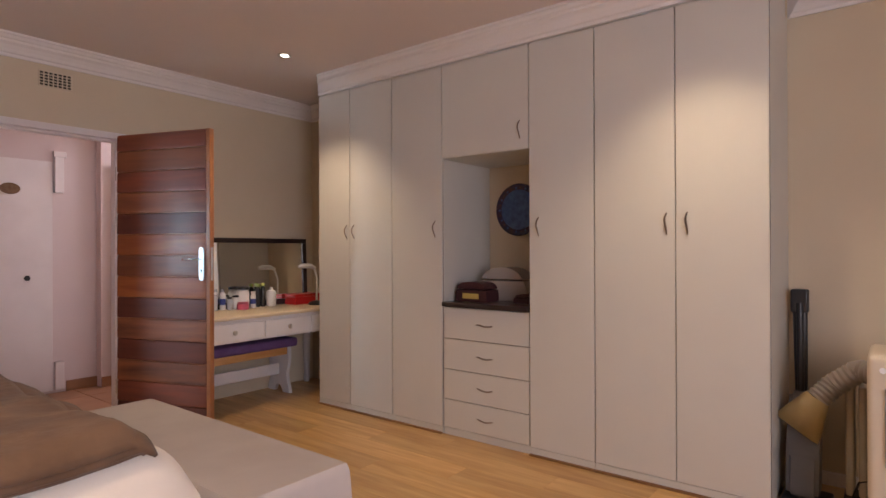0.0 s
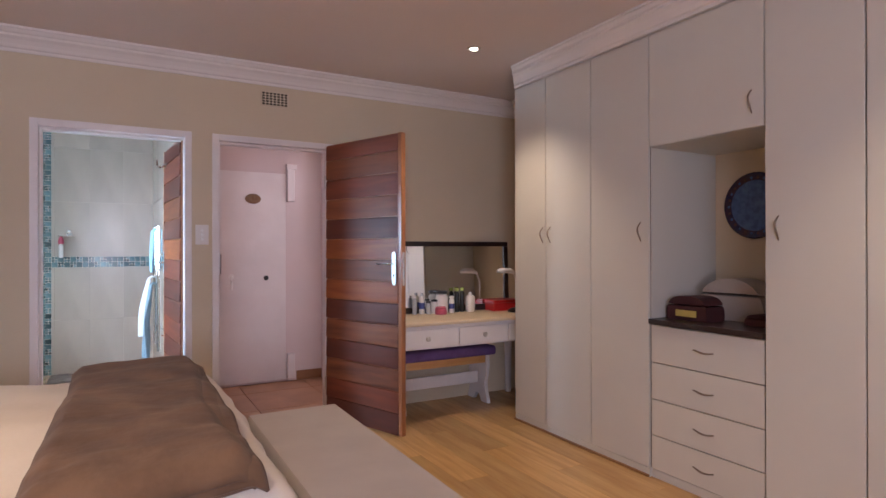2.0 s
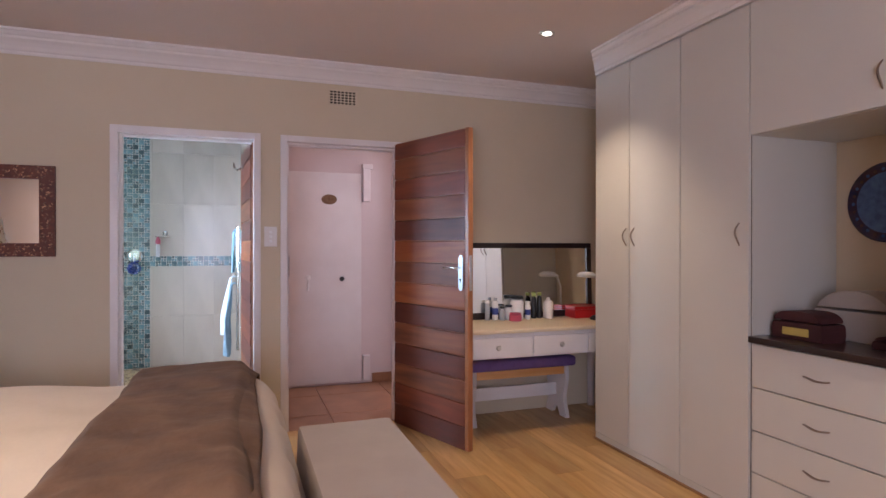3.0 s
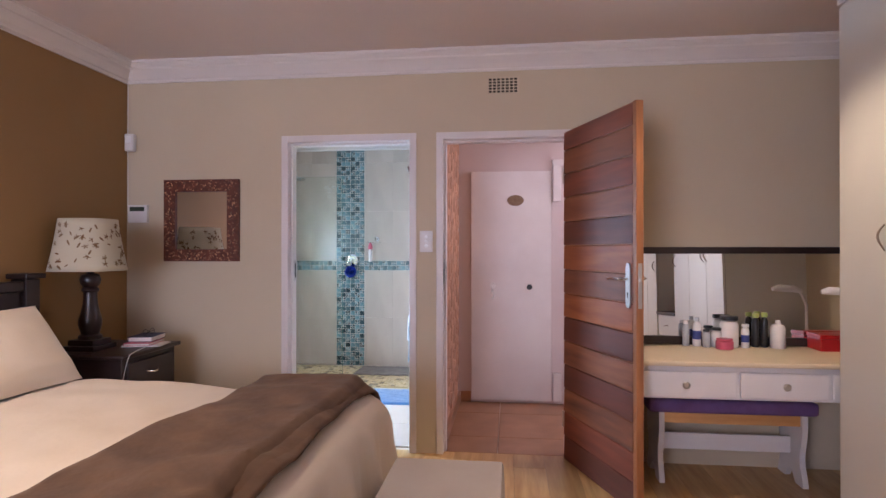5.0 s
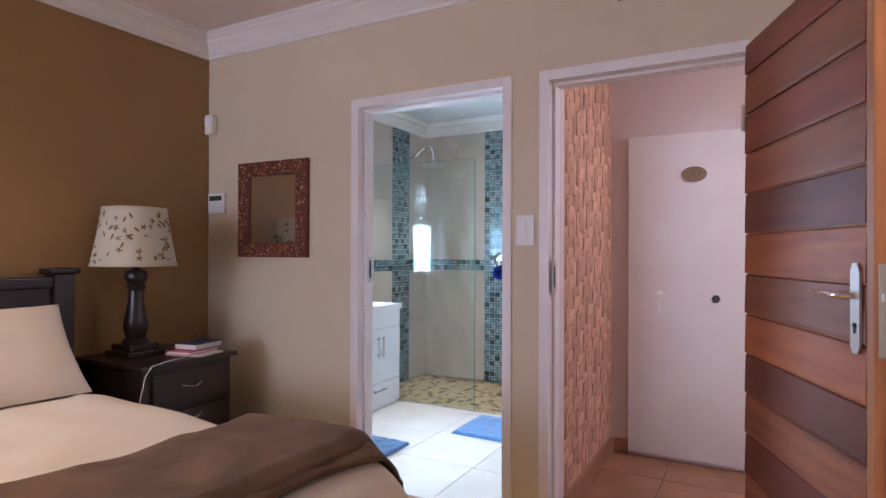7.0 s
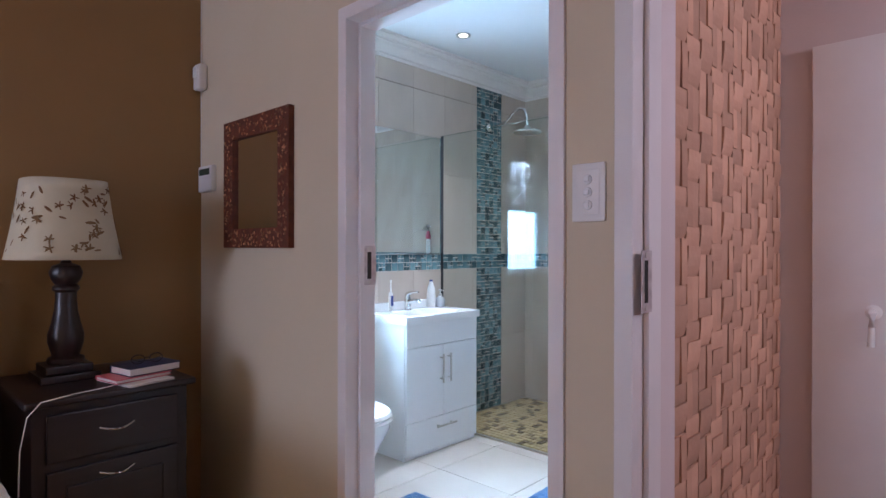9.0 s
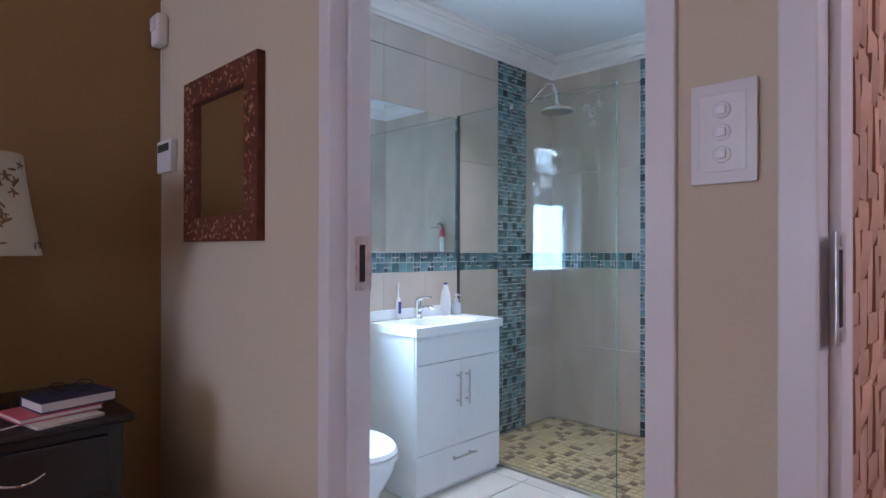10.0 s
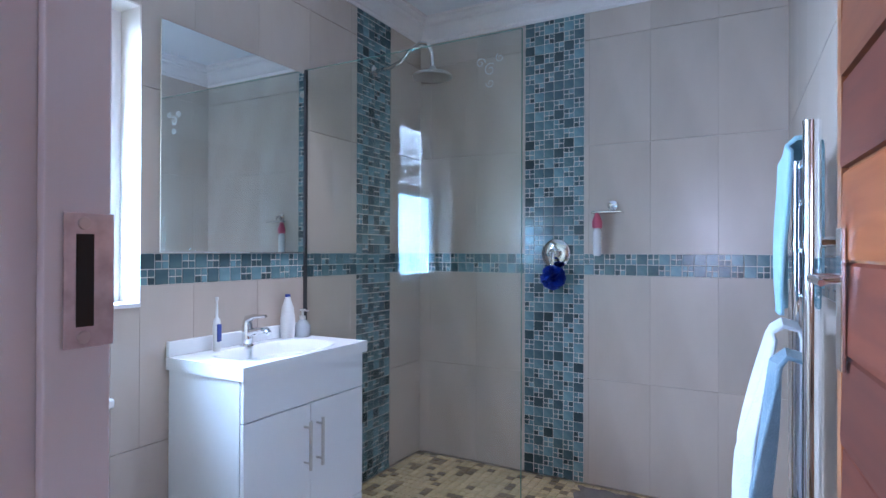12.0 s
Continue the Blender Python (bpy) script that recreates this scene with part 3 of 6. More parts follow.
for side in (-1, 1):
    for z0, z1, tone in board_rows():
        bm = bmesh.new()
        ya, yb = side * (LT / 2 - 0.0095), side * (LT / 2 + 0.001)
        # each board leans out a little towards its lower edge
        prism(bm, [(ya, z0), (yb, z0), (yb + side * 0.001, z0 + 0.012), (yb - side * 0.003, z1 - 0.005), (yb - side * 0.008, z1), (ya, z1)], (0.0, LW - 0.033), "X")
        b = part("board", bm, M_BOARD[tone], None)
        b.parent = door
for side in (-1, 1):
    bm = bmesh.new()
    y0 = side * (LT / 2 + 0.002)
    prism(bm, [(LW - 0.085, 1.035), (LW - 0.075, 1.02), (LW - 0.055, 1.02), (LW - 0.045, 1.035), (LW - 0.045, 1.225), (LW - 0.055, 1.245), (LW - 0.075, 1.245), (LW - 0.085, 1.225)], (y0, y0 + side * 0.007), "Y")
    pl = part("handle_plate", bm, M_STEEL, None, "chrome lock plate")
    pl.parent = door
    bm = bmesh.new()
    yl = y0 + side * 0.052
    tube(bm, [(LW - 0.065, y0 + side * 0.006, 1.165), (LW - 0.065, yl - side * 0.01, 1.165), (LW - 0.072, yl, 1.165), (LW - 0.12, yl, 1.168), (LW - 0.165, yl, 1.162), (LW - 0.19, yl - side * 0.004, 1.166)], [0.009, 0.009, 0.009, 0.0075, 0.0065, 0.005], 10)
    lv = part("lever", bm, M_CHROME, None, "chrome lever", smooth=True)
    lv.parent = door
    # no opening is cut: a dark piece on the plate stands for the keyhole's shade
    bm = bmesh.new()
    lathe(bm, [(0.007, 0), (0.007, 0.002)], (LW - 0.065, y0 + side * 0.007 - (0.002 if side < 0 else 0), 1.09), 12, "Y")
    box(bm, (LW - 0.068, y0 + side * 0.006, 1.07), (LW - 0.062, y0 + side * 0.009, 1.09))
    kh = part("keyhole", bm, M_GAP, None, "dark patch for the shade in the keyhole")
    kh.parent = door
bm = bmesh.new()
box(bm, (LW + 0.0002, -0.011, 1.02), (LW + 0.0025, 0.011, 1.245), 0.0008, 1)
fp = part("lock_forend", bm, M_STEEL, None, "steel lock forend")
fp.parent = door
bm = bmesh.new()
box(bm, (LW + 0.0027, -0.005, 1.155), (LW + 0.010, 0.005, 1.175), 0.001, 1)
box(bm, (LW + 0.0027, -0.005, 1.075), (LW + 0.0034, 0.005, 1.12))
lt = part("latch", bm, M_STEEL, None, "steel latch")
lt.parent = door
for hz in (0.25, 1.78):
    bm = bmesh.new()
    lathe(bm, [(0.007, -0.05), (0.007, 0.05)], (-0.004, -LT / 2 - 0.004, hz), 12)
    hg = part("hinge", bm, M_STEEL, None, "steel hinge")
    hg.parent = door
door.rotation_euler[2] = ANG

# lock keeps in the frames
for xs, yy, zc in ((-5.112, BD0, 1.185), (-5.052, PD0, 1.172)):
    nm = "strike_plate"
    sp = thing(nm, (xs, yy, zc), "steel strike plate with a dark slot in the door frame", "lock plate")
    bm = bmesh.new()
    box(bm, (xs - 0.002, yy + 0.0146, zc - 0.072), (xs + 0.050, yy + 0.017, zc + 0.068), 0.0008, 1)
    part("plate", bm, M_PLATESTEEL, sp)
    # dark strip on the solid plate, coloured as the shade inside the slot
    bm = bmesh.new()
    box(bm, (xs + 0.020, yy + 0.0172, zc - 0.05), (xs + 0.038, yy + 0.0178, zc + 0.046))
    part("slot", bm, M_GAP, sp, "dark strip for the shade in the lock slot")
    for dz in (-0.061, 0.057):
        bm = bmesh.new()
        lathe(bm, [(0.0070, 0), (0.006, 0.0018)], (xs + 0.030, yy + 0.0172, zc + dz), 12, "Y")
        part("screw", bm, M_STEEL, sp)

# ---- dressing table, its mirror and bench ----
DX, DZ = -4.38, 0.745
dt = thing("dressing_table", (-4.60, 3.65, 0), "white painted dressing table with a cream top and drawers", "dressing table")
bm = bmesh.new()
box(bm, (-4.985, 2.84, DZ - 0.026), (DX, 4.30, DZ), 0.008, 3)
part("tabletop", bm, M_CREAM, dt, "cream varnished top", smooth=True)
bm = bmesh.new()
box(bm, (-4.97, 2.86, 0.548), (DX - 0.025, 4.28, DZ - 0.027), 0.002)
part("apron", bm, M_WPAINT, dt)
for a, b in ((2.88, 3.39), (3.41, 3.835), (3.855, 4.27)):
    bm = bmesh.new()
    box(bm, (DX - 0.024, a, 0.562), (DX - 0.010, b, 0.692), 0.003)
    d = part("drawer_front", bm, M_WPAINT, dt)
    bm = bmesh.new()
    lathe(bm, [(0.006, 0), (0.006, 0.012), (0.017, 0.018), (0.019, 0.026), (0.012, 0.032)], (DX - 0.010, (a + b) / 2, 0.627), 16, "X")
    part("knob", bm, M_STEEL, d, "silver knob", smooth=True)
for px, py in ((-4.94, 2.90), (-4.94, 4.24), (DX - 0.045, 4.24), (DX - 0.045, 2.885)):
    bm = bmesh.new()
    lathe(bm, [(0.024, 0), (0.03, 0.03), (0.026, 0.06), (0.03, 0.30), (0.034, 0.44), (0.03, 0.47), (0.034, 0.5), (0.034, 0.547)], (px, py, 0), 16)
    part("leg", bm, M_WPAINT, dt, smooth=True)

dm = thing("dressing_mirror", (-4.95, 3.66, DZ), "long mirror in a dark wood frame leaning on the dressing table", "mirror")
lean = math.radians(2.2)
MY0, MY1, MH = 2.84, 4.245, 0.592
bars = (("frame_bottom", (0, MY0, 0), (0.026, MY1, 0.05)), ("frame_top", (0, MY0, MH - 0.04), (0.026, MY1, MH)),
        ("frame_side", (0, MY0, 0.051), (0.026, MY0 + 0.04, MH - 0.041)), ("frame_side", (0, MY1 - 0.04, 0.051), (0.026, MY1, MH - 0.041)))
for nm, a, b in bars + (("mirror_glass", (0.008, MY0 + 0.041, 0.051), (0.012, MY1 - 0.041, MH - 0.041)),):
    bm = bmesh.new()
    box(bm, a, b, 0.003 if nm != "mirror_glass" else 0)
    for v in bm.verts:
        v.co = Vector((-4.955 + v.co.x * math.cos(lean) - v.co.z * math.sin(lean), v.co.y, DZ + 0.0015 + v.co.z * math.cos(lean) + v.co.x * math.sin(lean)))
    part(nm, bm, M_MIRROR if nm == "mirror_glass" else M_DARKWOOD, dm)

bench = thing("bench", (-4.83, 3.46, 0), "small white bench with a purple cushion and a pine seat rail", "bench")
BX0, BX1, BY0, BY1 = -4.985, -4.68, 3.08, 3.875
for y in (BY0, BY1 - 0.03):
    bm = bmesh.new()
    prism(bm, [(BX0, 0), (BX0 + 0.09, 0), (BX0 + 0.13, 0.06), (BX1 - 0.13, 0.06), (BX1 - 0.09, 0), (BX1, 0), (BX1 - 0.012, 0.05), (BX1 - 0.035, 0.11), (BX1 - 0.04, 0.17), (BX1 - 0.02, 0.24), (BX1 - 0.008, 0.30), (BX1 - 0.012, 0.40),
               (BX0 + 0.012, 0.40), (BX0 + 0.008, 0.30), (BX0 + 0.02, 0.24), (BX0 + 0.04, 0.17), (BX0 + 0.035, 0.11), (BX0 + 0.012, 0.05)], (y, y + 0.03), "Y")
    part("side_panel", bm, M_WPAINT, bench)
bm = bmesh.new()
box(bm, (BX1 - 0.16, BY0 + 0.031, 0.15), (BX1 - 0.14, BY1 - 0.031, 0.245), 0.003)
part("stretcher", bm, M_WPAINT, bench)
for x in (BX0 + 0.02, BX1 - 0.045):
    bm = bmesh.new()
    box(bm, (x, BY0 + 0.031, 0.335), (x + 0.02, BY1 - 0.031, 0.40), 0.003)
    part("seat_rail", bm, M_PINE, bench, "varnished pine seat rail")
bm = bmesh.new()
box(bm, (BX0 + 0.005, BY0 - 0.06, 0.401), (BX1 + 0.02, BY1 + 0.05, 0.475), 0.025, 4)
part("cushion", bm, M_PURPLE, bench, "dark purple cushion", smooth=True)


def bottle(name, at, r, h, mat, label, cap=None, capmat=None, neck=0.4, band=None):
    """A small turned bottle, tube or jar with a cap."""
    x, y, z = at
    t = thing(name, at, label, name.split("_")[-1], "cosmetics on the dressing table")
    bm = bmesh.new()
    lathe(bm, [(r * 0.9, 0), (r, h * 0.03), (r, h * 0.72), (r * 0.8, h * 0.82), (r * neck, h * 0.86), (r * neck, h * 0.9)], (x, y, z + 0.0005), 20)
    part("body", bm, mat, t, smooth=True)
    bm = bmesh.new()
    cr = (cap or neck) * r
    lathe(bm, [(cr, h * 0.87), (cr, h * 0.985), (cr * 0.9, h)], (x, y, z), 16)
    part("cap", bm, capmat or M_CERAMIC, t, smooth=True)
    if band:
        bm = bmesh.new()
        lathe(bm, [(r * 1.012, h * 0.25), (r * 1.012, h * 0.55)], (x, y, z), 20)
        part("label_band", bm, band, t, smooth=True)
    return t


M_WPLAST = plain("white_plastic", (0.75, 0.73, 0.72), 0.35)
M_PINKP = plain("pink_plastic", (0.55, 0.10, 0.16), 0.35)
M_BLUEP = plain("blue_plastic", (0.04, 0.06, 0.25), 0.35)
M_GREENP = plain("lime_plastic", (0.35, 0.42, 0.12), 0.35)
M_CLEARP = plain("pale_grey_plastic", (0.42, 0.44, 0.47), 0.2)
bottle("lotion_bottle", (-4.895, 3.35, DZ), 0.024, 0.17, M_WPLAST, "slim white lotion bottle with a blue band", 0.5, M_CLEARP, band=M_BLUEP)
bottle("spray_can", (-4.865, 3.395, DZ), 0.024, 0.105, M_CLEARP, "short grey deodorant can", 0.8, M_BLACK)
bottle("cream_jar", (-4.80, 3.475, DZ), 0.048, 0.062, M_PINKP, "low pink cream jar", 0.92, M_PINKP)
bottle("lotion_jar", (-4.875, 3.455, DZ), 0.028, 0.115, M_WPLAST, "white jar with a black cap", 0.95, M_BLACK)
bottle("hair_product_tub", (-4.885, 3.53, DZ), 0.052, 0.185, M_WPLAST, "white tub with a wide black lid", 0.96, M_BLACK)
bottle("cream_tube", (-4.86, 3.612, DZ), 0.023, 0.14, M_WPLAST, "standing white tube with a blue band", 0.9, M_WPLAST, band=M_BLUEP)
bottle("perfume_bottle", (-4.90, 3.685, DZ), 0.021, 0.20, M_BLACK, "dark perfume bottle with a lime cap", 0.85, M_GREENP)
bottle("perfume_bottle", (-4.90, 3.735, DZ), 0.021, 0.205, M_BLACK, "dark perfume bottle with a lime cap", 0.85, M_GREENP)
bottle("powder_bottle", (-4.865, 3.795, DZ), 0.041, 0.165, M_WPLAST, "broad white powder bottle", 0.35, M_WPLAST)
bottle("glass_bottle", (-4.905, 3.29, DZ), 0.02, 0.15, M_CLEARP, "clear small bottle with a white cap", 0.7, M_WPLAST)

rb = thing("red_box", (-4.5, 4.08, DZ), "flat red lacquer box on the dressing table", "box")
bm = bmesh.new()
box(bm, (-4.925, 3.985, DZ + 0.0005), (-4.775, 4.275, DZ + 0.068), 0.002)
part("body", bm, M_REDBOX, rb)
bm = bmesh.new()
box(bm, (-4.928, 3.982, DZ + 0.069), (-4.772, 4.278, DZ + 0.092), 0.003)
part("lid", bm, M_REDBOX, rb)

dl = thing("desk_lamp", (-4.66, 4.13, DZ), "white bent desk lamp with a round dark base", "desk lamp")
bm = bmesh.new()
lathe(bm, [(0.075, 0), (0.075, 0.012), (0.05, 0.03), (0.015, 0.038)], (-4.66, 4.13, DZ + 0.0005), 24)
part("base", bm, M_BLACK, dl, "black base", smooth=True)
bm = bmesh.new()
tube(bm, [(-4.66, 4.13, DZ + 0.03), (-4.66, 4.13, DZ + 0.10), (-4.66, 4.135, DZ + 0.24), (-4.66, 4.11, DZ + 0.31), (-4.66, 4.09, DZ + 0.335)], 0.009, 10)
part("stem", bm, M_WPLAST, dl, smooth=True)
bm = bmesh.new()
tube(bm, [(-4.66, 4.11, DZ + 0.33), (-4.66, 4.06, DZ + 0.348), (-4.66, 3.97, DZ + 0.352), (-4.66, 3.93, DZ + 0.345)], [0.012, 0.022, 0.022, 0.012], 12)
part("head", bm, M_WPLAST, dl, smooth=True)

# ---- bed ----
BXW, BXE, BTOP, BFOOT = -4.11, -2.20, 0.655, 1.67
bed = thing("bed", ((BXW + BXE) / 2, 0.6, 0), "wide bed with a dark wood headboard and cream bedding", "bed")
for x in (-4.135, -2.265):
    bm = bmesh.new()
    box(bm, (x, YB + 0.02, 0), (x + 0.09, YB + 0.11, 1.165), 0.004)
    hp = part("headboard_post", bm, M_DARKWOOD, bed)
    bm = bmesh.new()
    box(bm, (x - 0.02, YB + 0.005, 1.167), (x + 0.11, YB + 0.13, 1.195), 0.007, 3)
    part("post_cap", bm, M_DARKWOOD, hp, smooth=True)
bm = bmesh.new()
box(bm, (-4.044, YB + 0.045, 0.30), (-2.266, YB + 0.085, 1.10), 0.003)
part("headboard_panel", bm, M_DARKWOOD, bed)
bm = bmesh.new()
box(bm, (-4.044, YB + 0.035, 1.101), (-2.266, YB + 0.105, 1.155), 0.01, 3)
part("headboard_rail", bm, M_DARKWOOD, bed)
bm = bmesh.new()
box(bm, (-4.05, YB + 0.12, 0.05), (-2.25, 1.50, 0.34), 0.02, 2)
part("bed_base", bm, M_GREYCLOTH, bed)
bm = bmesh.new()
box(bm, (-4.04, YB + 0.12, 0.345), (-2.26, 1.50, 0.60), 0.05, 4)
part("mattress", bm, M_DUVET, bed, smooth=True)


def fold(s, L, r, flare):
    """How far out and how far down a cloth lies that turns over an edge L from the middle."""
    if s < L - r:
        return s, 0.0
    a = (s - (L - r)) / r
    if a < math.pi / 2:
        return L - r + r * math.sin(a), r * (1 - math.cos(a))
    rest = s - (L - r) - r * math.pi / 2
    return L + flare * rest, r + rest * 0.985


def drape(u, v, lift, puff):
    """A point of the bedding: u metres across from the bed's middle, v metres down the bed from the headboard."""
    cx = (BXW + BXE) / 2
    hw = (BXE - BXW) / 2
    side, dz1 = fold(abs(u), hw, 0.15, 0.15 if u < 0 else 0.10)
    ln, dz2 = fold(v, BFOOT - (YB + 0.14), 0.16, 0.15)
    drop = dz1 + dz2
    x = cx + math.copysign(side, u)
    y = YB + 0.14 + ln
    hang = min(1, drop / 0.4)
    n1 = noise.noise(Vector((x * 1.6, y * 1.6, 0.3)))
    n2 = noise.noise(Vector((x * 5, y * 4, 4.0)))
    z = BTOP + lift + puff * (n1 * 0.036 + n2 * 0.012) * (1 - hang) - drop
    if dz2 > 0.1:
        y += hang * (0.030 * math.sin(x * 17 + 1.5 * n1) + 0.016 * math.sin(x * 37 + 2) + 0.02 * n2) * puff
    if dz1 > 0.1:
        x += math.copysign(hang * (0.022 * math.sin(y * 15 + n1) + 0.02 * n2) * puff, u)
    return Vector((x, y, max(z, 0.035 + 0.006 * lift)))


bm = bmesh.new()
sheet_mesh(bm, lambda a, b: drape((a - 0.5) * 2 * 1.42, b * 2.42, 0.0, 1.0), 110, 100)
duvet = part("duvet", bm, M_DUVET, bed, "cream duvet hanging over the foot and sides", smooth=True)
md = duvet.modifiers.new("thick", "SOLIDIFY")
md.thickness, md.offset = 0.02, -1

blanket = thing("blanket", (-3.1, 1.2, 0.68), "soft brown fleece blanket folded across the bed", "blanket")


def runner(lay, y0, y1, ulen, wob, name):
    bm = bmesh.new()

    def f(a, b):
        u = -ulen - 0.08 + a * (2 * ulen)
        base0, base1 = y0 + wob * math.sin(u * 2.2 + lay), y1 + 0.012 * math.sin(u * 5 + lay * 2) + 0.035 * (u < 0) * min(1, abs(u))
        v = base0 + (base1 - base0) * b - (YB + 0.14)
        edge = min(1.0, min(b, 1 - b) * 14)
        p = drape(u, v, 0.018 + lay * 0.016 * edge, 1.0)
        wr = noise.noise(Vector((p.x * 3.2, p.y * 7, 3.0))) * 0.009 + noise.noise(Vector((p.x * 8 + p.y * 6, p.y * 5 - p.x * 3, 1.0))) * 0.005 + noise.noise(Vector((p.x * 26, p.y * 12, lay))) * 0.0022
        p.z += wr * (0.4 if abs(u) > 0.95 else 1.0)
        if lay == 2:
            p.z += 0.010 - 0.012 * max(0, a - 0.97) / 0.03
        return p
    sheet_mesh(bm, f, 110, 40)
    ob = part(name, bm, M_BLANKET, blanket, smooth=True)
    m = ob.modifiers.new("thick", "SOLIDIFY")
    m.thickness, m.offset = 0.013, 1


runner(0.4, 1.035, 1.555, 1.000, 0.010, "under_fold")
runner(1.2, 1.025, 1.54, 1.008, 0.012, "lower_fold")
runner(2, 1.01, 1.51, 0.998, 0.015, "upper_fold")


def pillow(at, size, tilt, mat, label, name="pillow", yaw=0.0):
    t = thing(name, at, label, "pillow")
    bm = bmesh.new()
    w, h, d = size
    for face in (1, -1):
        def f(a, b, face=face):
            u, v = 2 * a - 1, 2 * b - 1
            bulge = ((1 - abs(u) ** 2.6) * (1 - abs(v) ** 2.6)) ** 0.5
            pinch = 1 - 0.05 * (1 - abs(u * v)) * (abs(u) > 0.6 or abs(v) > 0.6)
            dent = noise.noise(Vector((u * 2.5, v * 2.5, 1.0 + face))) * 0.014 * bulge
            return Vector((u * w / 2 * (1 - 0.05 * (1 - v * v) * abs(u)), face * (d / 2 * bulge + dent), v * h / 2 * (1 - 0.05 * (1 - u * u) * abs(v))))
        sheet_mesh(bm, f, 30, 24)
    bmesh.ops.remove_doubles(bm, verts=bm.verts, dist=0.0005)
    ob = part("cover", bm, mat, None, smooth=True)
    ob.parent = t
    t.rotation_euler = (radians(tilt), 0, radians(yaw))
    return t


M_BLUEGREY = surface("blue_grey_cotton", (0.20, 0.24, 0.28), (0.17, 0.21, 0.25), 6, 0.9, 0.2, 90)
pillow((-3.625, -0.085, 0.845), (0.80, 0.46, 0.18), 36, M_DUVET, "plump cream pillow leaning on the headboard")
pillow((-3.70, -0.24, 0.81), (0.70, 0.44, 0.10), 14, M_BLUEGREY, "blue grey pillow behind the cream one", yaw=0)

# covered bench at the foot of the bed
ott = thing("bed_end_bench", (-2.9, 1.9, 0), "low bench under a grey cloth at the bed foot", "bench")
bm = bmesh.new()
box(bm, (-3.66, 1.79, 0.0), (-2.16, 2.185, 0.441), 0.01)
part("seat_box", bm, M_GREYCLOTH, ott)
bm = bmesh.new()


def cloth(a, b):
    u, v = (a - 0.5) * 2 * 1.19, (b - 0.5) * 2 * 0.64
    sx, d1 = fold(abs(u), 0.765, 0.012, 0.05)
    sy, d2 = fold(abs(v), 0.225, 0.012, 0.035)
    x, y = -2.91 + math.copysign(sx, u), 1.985 + math.copysign(sy, v)
    drop = d1 + d2
    h = min(1, drop / 0.3)
    if d2 > 0.02:
        y += math.copysign(h * (0.008 * math.sin(x * 21) + 0.012 * noise.noise(Vector((x * 4, 2, 0)))), v)
    if d1 > 0.02:
        x += math.copysign(h * (0.010 * math.sin(y * 24)), u)
    return Vector((x, y, max(0.450 - drop + 0.001 * noise.noise(Vector((x * 8, y * 8, 0))), 0.02)))


sheet_mesh(bm, cloth, 120, 70)
part("cloth_cover", bm, M_GREYCLOTH, ott, "plain grey cloth cover", smooth=True)

# ---- bedside table and lamp ----
ns = thing("bedside_table", (-4.48, -0.13, 0), "dark wood bedside table with two drawers", "bedside table")
NX0, NX1, NY1, NZ = -4.715, -4.205, 0.13, 0.745
bm = bmesh.new()
box(bm, (NX0 - 0.02, YB + 0.005, NZ - 0.024), (NX1 + 0.02, NY1 + 0.03, NZ), 0.008, 3)
part("tabletop", bm, M_DARKWOOD, ns, smooth=True)
bm = bmesh.new()
box(bm, (NX0 + 0.005, YB + 0.01, 0.06), (NX1 - 0.005, NY1, NZ - 0.026), 0.003)
part("body", bm, M_DARKWOOD, ns)
bm = bmesh.new()
box(bm, (NX0 + 0.005, YB + 0.01, 0), (NX1 - 0.005, NY1 + 0.008, 0.058), 0.004)
part("plinth", bm, M_DARKWOOD, ns)
for z0, z1 in ((0.53, 0.69), (0.10, 0.50)):
    bm = bmesh.new()
    box(bm, (NX0 + 0.045, NY1 + 0.001, z0), (NX1 - 0.045, NY1 + 0.016, z1), 0.004)
    d = part("drawer" if z0 > 0.4 else "cupboard_door", bm, M_DARKWOOD, ns)
    if z0 < 0.4:
        bm = bmesh.new()
        box(bm, (NX0 + 0.10, NY1 + 0.0165, z0 + 0.055), (NX1 - 0.10, NY1 + 0.022, z1 - 0.055), 0.005)
        part("raised_panel", bm, M_DARKWOOD, d)
    bm = bmesh.new()
    zc = 0.615 if z0 > 0.4 else 0.46
    tube(bm, arc((-4.515, NY1 + 0.016, zc + 0.006), (-4.405, NY1 + 0.016, zc + 0.006), (0, 0.022, -0.010), 10), 0.004, 8)
    part("pull", bm, M_CHROME, d, "chrome bow pull", smooth=True)

tl = thing("table_lamp", (-4.395, -0.19, NZ), "dark turned table lamp with a leaf-printed cream shade", "table lamp")
LX, LY = -4.380, -0.20
bm = bmesh.new()
box(bm, (LX - 0.098, LY - 0.088, NZ + 0.0005), (LX + 0.098, LY + 0.108, NZ + 0.028), 0.004)
box(bm, (LX - 0.078, LY - 0.068, NZ + 0.0285), (LX + 0.078, LY + 0.088, NZ + 0.06), 0.006)
part("foot", bm, M_DARKWOOD, tl)
bm = bmesh.new()
lathe(bm, [(0.062, 0.061), (0.062, 0.078), (0.046, 0.088), (0.052, 0.11), (0.060, 0.14), (0.060, 0.17), (0.049, 0.21), (0.039, 0.26), (0.036, 0.30), (0.036, 0.33), (0.046, 0.34), (0.044, 0.352), (0.036, 0.36), (0.050, 0.38), (0.056, 0.405), (0.046, 0.430), (0.02, 0.44), (0.012, 0.46)], (LX - 0.004, LY + 0.010, NZ), 28)
part("turned_stem", bm, M_DARKWOOD, tl, smooth=True)


